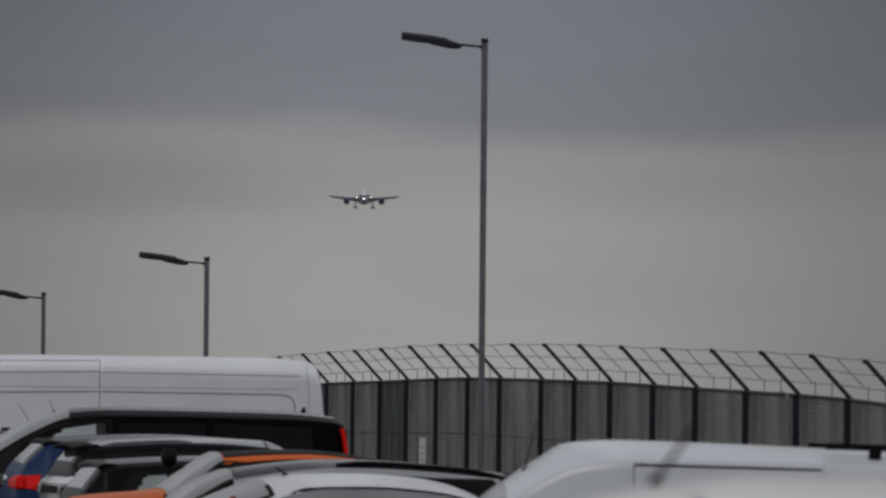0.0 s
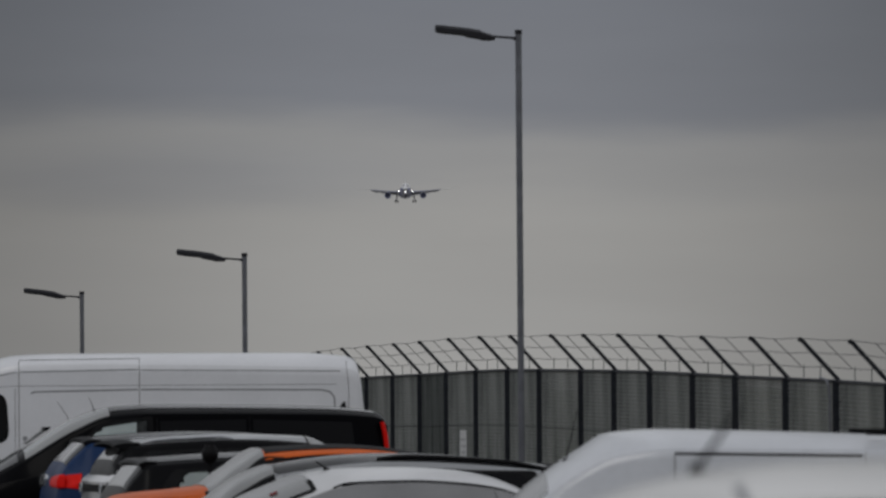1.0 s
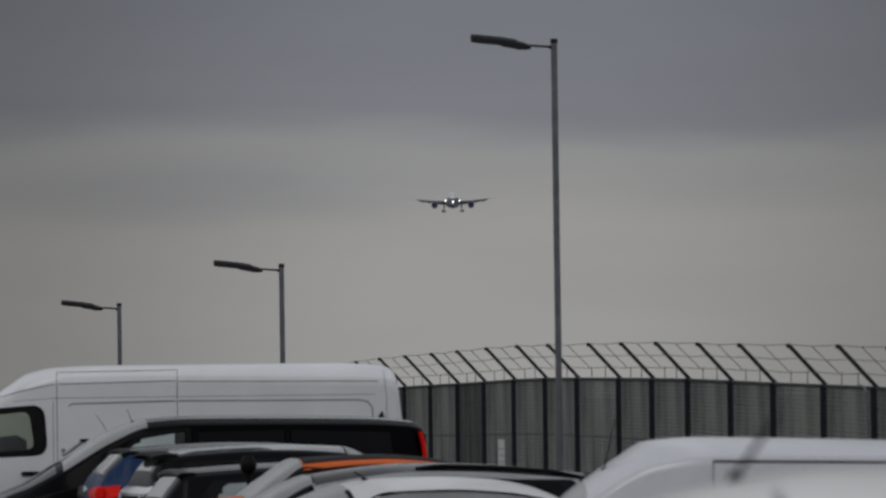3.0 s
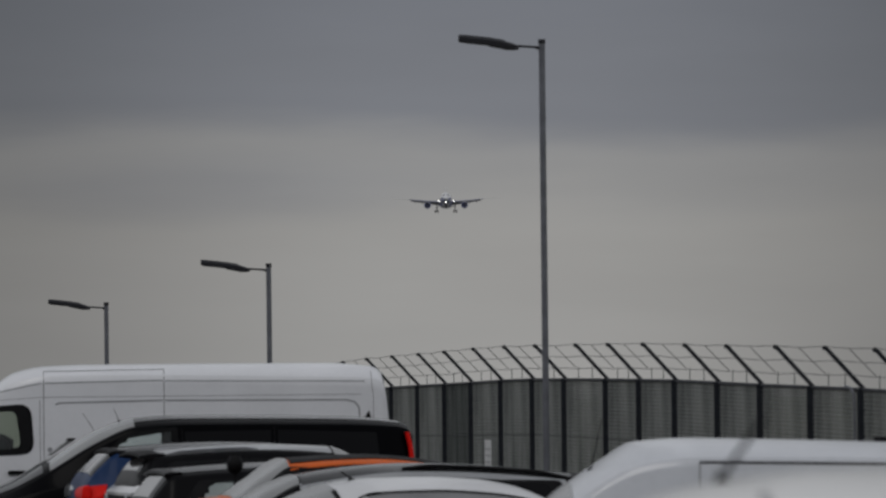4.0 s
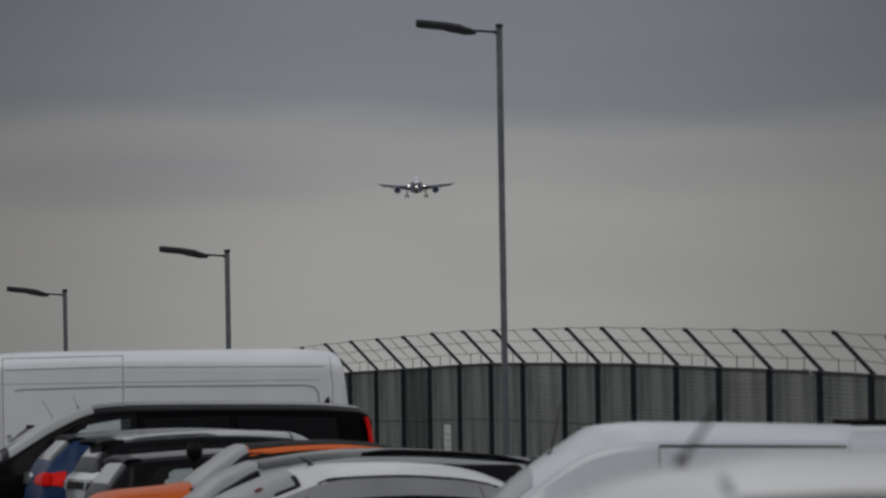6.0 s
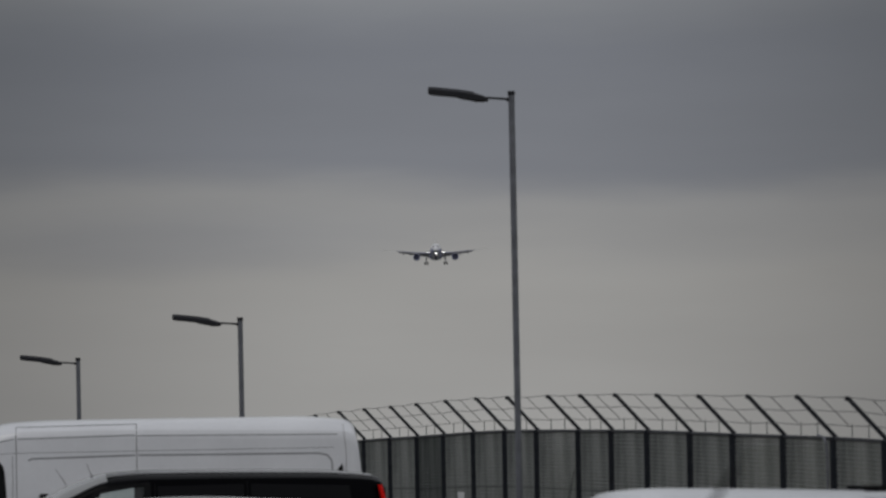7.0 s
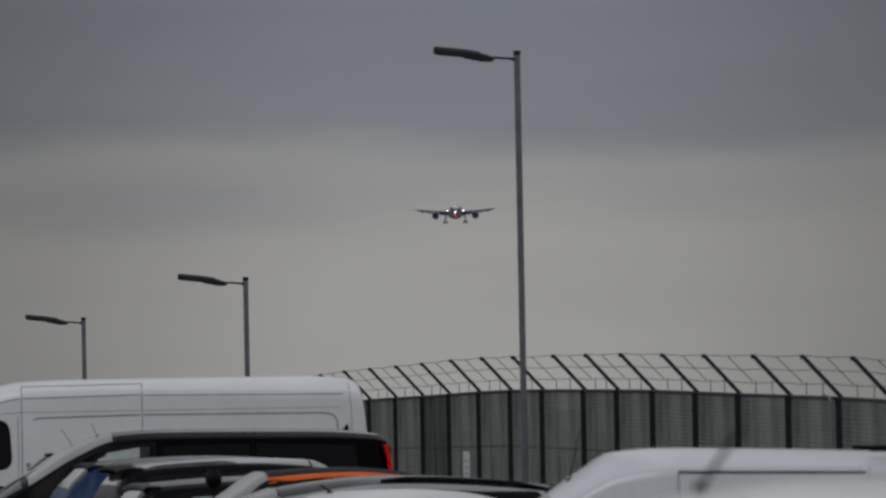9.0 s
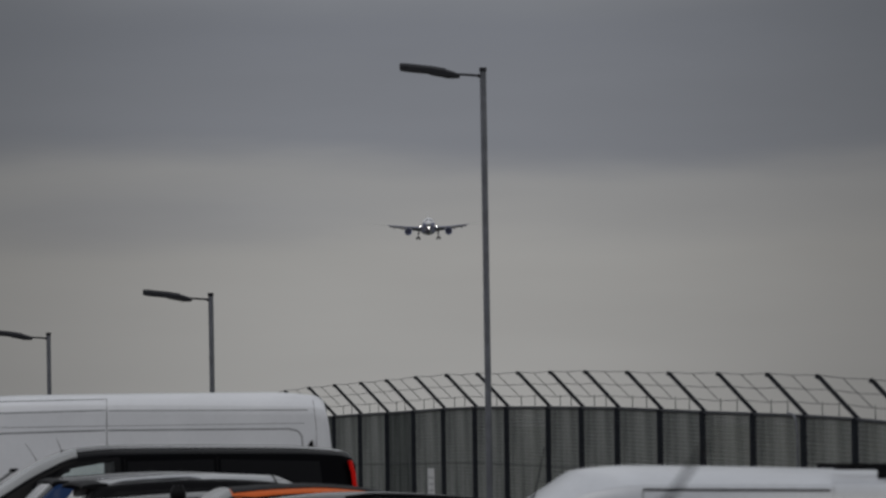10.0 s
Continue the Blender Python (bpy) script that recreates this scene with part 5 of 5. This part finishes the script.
# ---- airliner ----
def build_airliner():
    """Nose towards -y, origin at the wing's root on the fuselage axis."""
    root = tagged(new("airliner"), "twin-engined wide-body airliner on approach, gear down, landing lights lit", "aircraft")

    def ring(y, r, z, n=28):
        return [(math.cos(2 * math.pi * i / n) * r, y, z + math.sin(2 * math.pi * i / n) * r * 1.03) for i in range(n)]
    st = [(-27.5, 0.25, -0.7), (-27.0, 0.9, -0.6), (-26, 1.55, -0.42), (-24.5, 2.2, -0.2), (-22.5, 2.68, -0.05), (-20, 2.88, 0), (8, 2.88, 0), (16, 2.5, 0.35), (24, 1.5, 1.1), (29.5, 0.35, 1.7)]
    f = smooth_curve(st)
    rings = []
    for i in range(61):
        y = lerp(-27.5, 29.5, i / 60)
        r, z = f(y)
        rings.append(ring(y, r, z))
    bm = bmesh.new()
    add_loft(bm, rings)
    part("fuselage", bm, M["plane_white"], root)
    # belly: lower half, a little proud
    bm = bmesh.new()
    rows = []
    for i in range(41):
        y = lerp(-27.2, 24.0, i / 40)
        r, z = f(y)
        rows.append([(math.cos(a) * (r + 0.03), y, z + math.sin(a) * (r + 0.03) * 1.03) for a in np.linspace(math.pi * 0.97, math.pi * 2.03, 15)])
    add_sheet(bm, rows, (0, 0, 0.05))
    part("belly", bm, M["plane_blue"], root, "blue painted belly, its colour lightened for haze")
    bm = bmesh.new()
    fr = []
    for y, r in ((-9, 0.3), (-7, 1.8), (-4, 2.5), (4, 2.6), (8, 1.9), (11, 0.4)):
        fr.append([(math.cos(a) * r * 1.28, y, -1.75 + math.sin(a) * r * 0.62) for a in [2 * math.pi * q / 20 for q in range(20)]])
    add_loft(bm, fr)
    part("wing_fairing", bm, M["plane_blue"], root)
    # cockpit glazing
    for s in (1, -1):
        for a0, a1 in ((0.06, 0.5), (0.56, 0.95)):
            bm = bmesh.new()
            rows = []
            for v in (0, 0.5, 1):
                y = lerp(-25.6, -24.7, v)
                r, z = f(y)
                rows.append([(s * math.sin(a) * (r + 0.04), y, z + math.cos(a) * (r + 0.04)) for a in np.linspace(a0, a1, 5)])
            add_sheet(bm, rows, (0, 0.05, -0.03))
            part("cockpit_window", bm, M["glass"], root)
    # wings: rows of span, leading edge y, chord, z, thickness
    for s in (1, -1):
        def foil(x, le, chord, z, th, twist):
            pr = [(0, 0), (0.03, 0.35), (0.12, 0.5), (0.35, 0.55), (0.7, 0.3), (1, 0.02), (0.7, -0.2), (0.35, -0.42), (0.12, -0.42), (0.03, -0.28)]
            return [(s * x, le + c * chord, z + t * th - (c - 0.25) * chord * twist) for c, t in pr]
        inner = [(1.5, -7.5, 13.0, -0.7, 1.1, -0.01), (6, -4.6, 9.8, -0.25, 0.80, -0.02), (10, -2.0, 7.6, 0.25, 0.60, -0.03), (14.5, 0.9, 6.0, 0.95, 0.52, -0.035), (19.6, 4.2, 4.6, 1.75, 0.36, -0.04)]
        outer = [(19.6, 4.25, 4.5, 1.75, 0.2, -0.07), (24, 7.2, 3.2, 2.4, 0.10, -0.075), (28, 10.2, 1.9, 3.05, 0.07, -0.075), (30, 12.8, 0.6, 3.45, 0.03, -0.075)]
        bm = bmesh.new()
        add_loft(bm, [foil(*r) for r in inner])
        part("wing", bm, M["plane_grey"], root)
        bm = bmesh.new()
        add_loft(bm, [foil(*r) for r in outer])
        part("wing_tip", bm, M["haze_grey"], root, "thin outer wing, coloured pale to fade into the haze")
        bm = bmesh.new()
        for xa, xb in ((3.2, 8.8), (10.6, 18.6)):
            ra, rb = [np.array([np.interp(x, [r[0] for r in inner], [r[k] for r in inner]) for k in range(1, 4)]) for x in (xa, xb)]
            rr = []
            for x, (le, ch, z) in ((xa, ra), (xb, rb)):
                y0, z0 = le + ch * 0.93, z - 0.12
                d = ch * 0.12
                rr.append([(s * x, y0, z0 + 0.10), (s * x, y0 + d * 0.8, z0 - d * 0.55), (s * x, y0 + d * 0.78, z0 - d * 0.60), (s * x, y0 - 0.1, z0 - 0.12)])
            add_loft(bm, rr)
        part("flaps", bm, M["plane_grey"], root)
        for x in (6.9, 12.6, 16.2):
            le, ch, z = [np.interp(x, [r[0] for r in inner], [r[k] for r in inner]) for k in range(1, 4)]
            bm = bmesh.new()
            bmesh.ops.create_uvsphere(bm, u_segments=10, v_segments=8, radius=1, matrix=Matrix.LocRotScale((s * x, le + ch * 0.95, z - 0.55), Euler((-0.25, 0, 0)), (0.28, 2.0, 0.42)))
            part("flap_track_fairing", bm, M["plane_grey"], root)
        # engine
        ex, ez, ey = s * 9.75, -2.35, -6.8
        eng = new("engine")
        eng.parent = root
        bm = bmesh.new()
        prof = [(-0.05, 1.42), (-0.2, 1.58), (0.3, 1.72), (1.5, 1.80), (3.2, 1.66), (4.6, 1.35)]
        inn = [(4.5, 1.1), (1.0, 1.36), (0.2, 1.36)]
        rg = []
        for y, r in prof + inn + prof[:1]:
            rg.append([(ex + math.cos(a) * r, ey + y, ez + math.sin(a) * r) for a in [2 * math.pi * q / 28 for q in range(28)]])
        add_loft(bm, rg, caps=False)
        part("nacelle", bm, M["plane_blue"], eng)
        bm = bmesh.new()
        add_rod(bm, (ex, ey + 0.7, ez), (ex, ey + 0.9, ez), 1.36, seg=28)
        add_rod(bm, (ex, ey + 0.1, ez), (ex, ey + 0.7, ez), 0.05, 0.42, 16)
        part("fan", bm, M["engine_dark"], eng)
        bm = bmesh.new()
        add_rod(bm, (ex, ey + 4.0, ez), (ex, ey + 6.4, ez), 0.95, 0.45, 20)
        part("exhaust_cone", bm, M["engine_dark"], eng)
        bm = bmesh.new()
        add_loft(bm, [[(ex - 0.2, ey + 1.6, z), (ex + 0.2, ey + 1.6, z), (ex + 0.2, ey + 6.5, z), (ex - 0.2, ey + 6.5, z)] for z in (ez + 1.55, ez + 2.1)])
        part("pylon", bm, M["plane_grey"], eng)
        # tailplane
        bm = bmesh.new()
        add_loft(bm, [[(s * x, y0, z + 0.0), (s * x, y0 + c * 0.4, z + th), (s * x, y0 + c, z), (s * x, y0 + c * 0.4, z - th)] for x, y0, c, z, th in ((0.8, 22.5, 5.5, 1.3, 0.25), (9.6, 28.0, 2.0, 2.1, 0.09))])
        part("tailplane", bm, M["haze_grey"], root)
        # main gear
        gear = new("main_gear")
        gear.parent = root
        gx = s * 4.9
        bm = bmesh.new()
        add_rod(bm, (gx * 0.98, 1.5, -0.8), (gx, 1.5, -5.0), 0.24, 0.18, 10)
        add_rod(bm, (gx * 0.6, 1.5, -1.3), (gx, 1.5, -3.3), 0.12, seg=8)
        add_rod(bm, (gx, 0.6, -5.1), (gx, 2.4, -4.9), 0.14, seg=8)
        part("strut", bm, M["engine_dark"], gear)
        for dx in (-0.65, 0.65):
            for dy in (-0.8, 0.8):
                bm = bmesh.new()
                add_rod(bm, (gx + dx - 0.32, 1.5 + dy, -5.05), (gx + dx + 0.32, 1.5 + dy, -5.05), 0.70, seg=18)
                part("wheel", bm, M["rubber"], gear)
        bm = bmesh.new()
        add_loft(bm, [[(gx + s * 0.45, 0.6, z), (gx + s * 0.50, 0.6, z), (gx + s * 0.50, 2.4, z), (gx + s * 0.45, 2.4, z)] for z in (-3.6, -1.4)])
        part("gear_door", bm, M["plane_grey"], gear)
        # landing light at the wing root
        bm = bmesh.new()
        bmesh.ops.create_uvsphere(bm, u_segments=12, v_segments=8, radius=0.21, matrix=Matrix.Translation((s * 3.9, -6.9, -0.2)))
        part("landing_light", bm, M["landing"], root, "bright white landing light")
    bm = bmesh.new()
    add_loft(bm, [[(-0.18, y0, z), (0.0, y0 - 0.3, z), (0.18, y0, z), (0.12, y0 + c, z), (-0.12, y0 + c, z)] for y0, c, z in ((18.5, 8.5, 2.2), (25.6, 3.4, 9.6))])
    part("fin", bm, M["haze_grey"], root)
    nose = new("nose_gear")
    nose.parent = root
    bm = bmesh.new()
    add_rod(bm, (0, -21.5, -2.5), (0, -21.7, -4.9), 0.14, seg=10)
    part("strut", bm, M["engine_dark"], nose)
    for dx in (-0.35, 0.35):
        bm = bmesh.new()
        add_rod(bm, (dx - 0.16, -21.7, -5.0), (dx + 0.16, -21.7, -5.0), 0.5, seg=16)
        part("wheel", bm, M["rubber"], nose)
    bm = bmesh.new()
    bmesh.ops.create_uvsphere(bm, u_segments=12, v_segments=8, radius=1, matrix=Matrix.LocRotScale((0, -25.3, -2.05), None, (0.30, 0.3, 0.58)))
    part("taxi_light", bm, M["landing"], nose, "bright white nose gear light")
    # turning beacon under the belly: a dark drum with one glowing slot
    beacon = new("beacon")
    beacon.parent = root
    R = 0.62
    bm = bmesh.new()
    add_rod(bm, (0, 0, -0.34), (0, 0, 0.34), R, seg=24)
    for a in (-0.36, 0.36):
        d = Vector((math.sin(a), -math.cos(a), 0)) * (R - 0.02)
        add_loft(bm, [[d + Vector((-0.02, 0, z)), d + Vector((0.02, 0, z)), d + Vector((0.02, -1.0, z)), d + Vector((-0.02, -1.0, z))] for z in (-0.34, 0.34)])
    part("drum", bm, M["engine_dark"], beacon)
    bm = bmesh.new()
    add_sheet(bm, [[(math.sin(a) * (R + 0.02), -math.cos(a) * (R + 0.02), z) for a in np.linspace(-0.34, 0.34, 7)] for z in (-0.33, 0.33)], (0, 0.015, 0))
    part("beacon_lens", bm, M["beacon"], beacon, "red beacon lens")
    return root, beacon


airliner, airliner_beacon = build_airliner()


def motions():
    rows = []
    for i in range(21):
        t = i * 0.5
        x = -23.5 + 3.05 * t + 0.026 * t * t
        z = 96.0 - 1.42 * t + 0.024 * t * t
        rows.append((t, pose(x, 4730 - 64 * t, z, -3.8, 0, 0.3)))
    walk(airliner, rows)
    # one flash ahead every 1.4 s
    walk(airliner_beacon, [(i * 0.2, pose(0, -14.0, -3.35, 0, 0, (i * 0.2 - 9.0) / 1.4 * 360)) for i in range(51)])


motions()
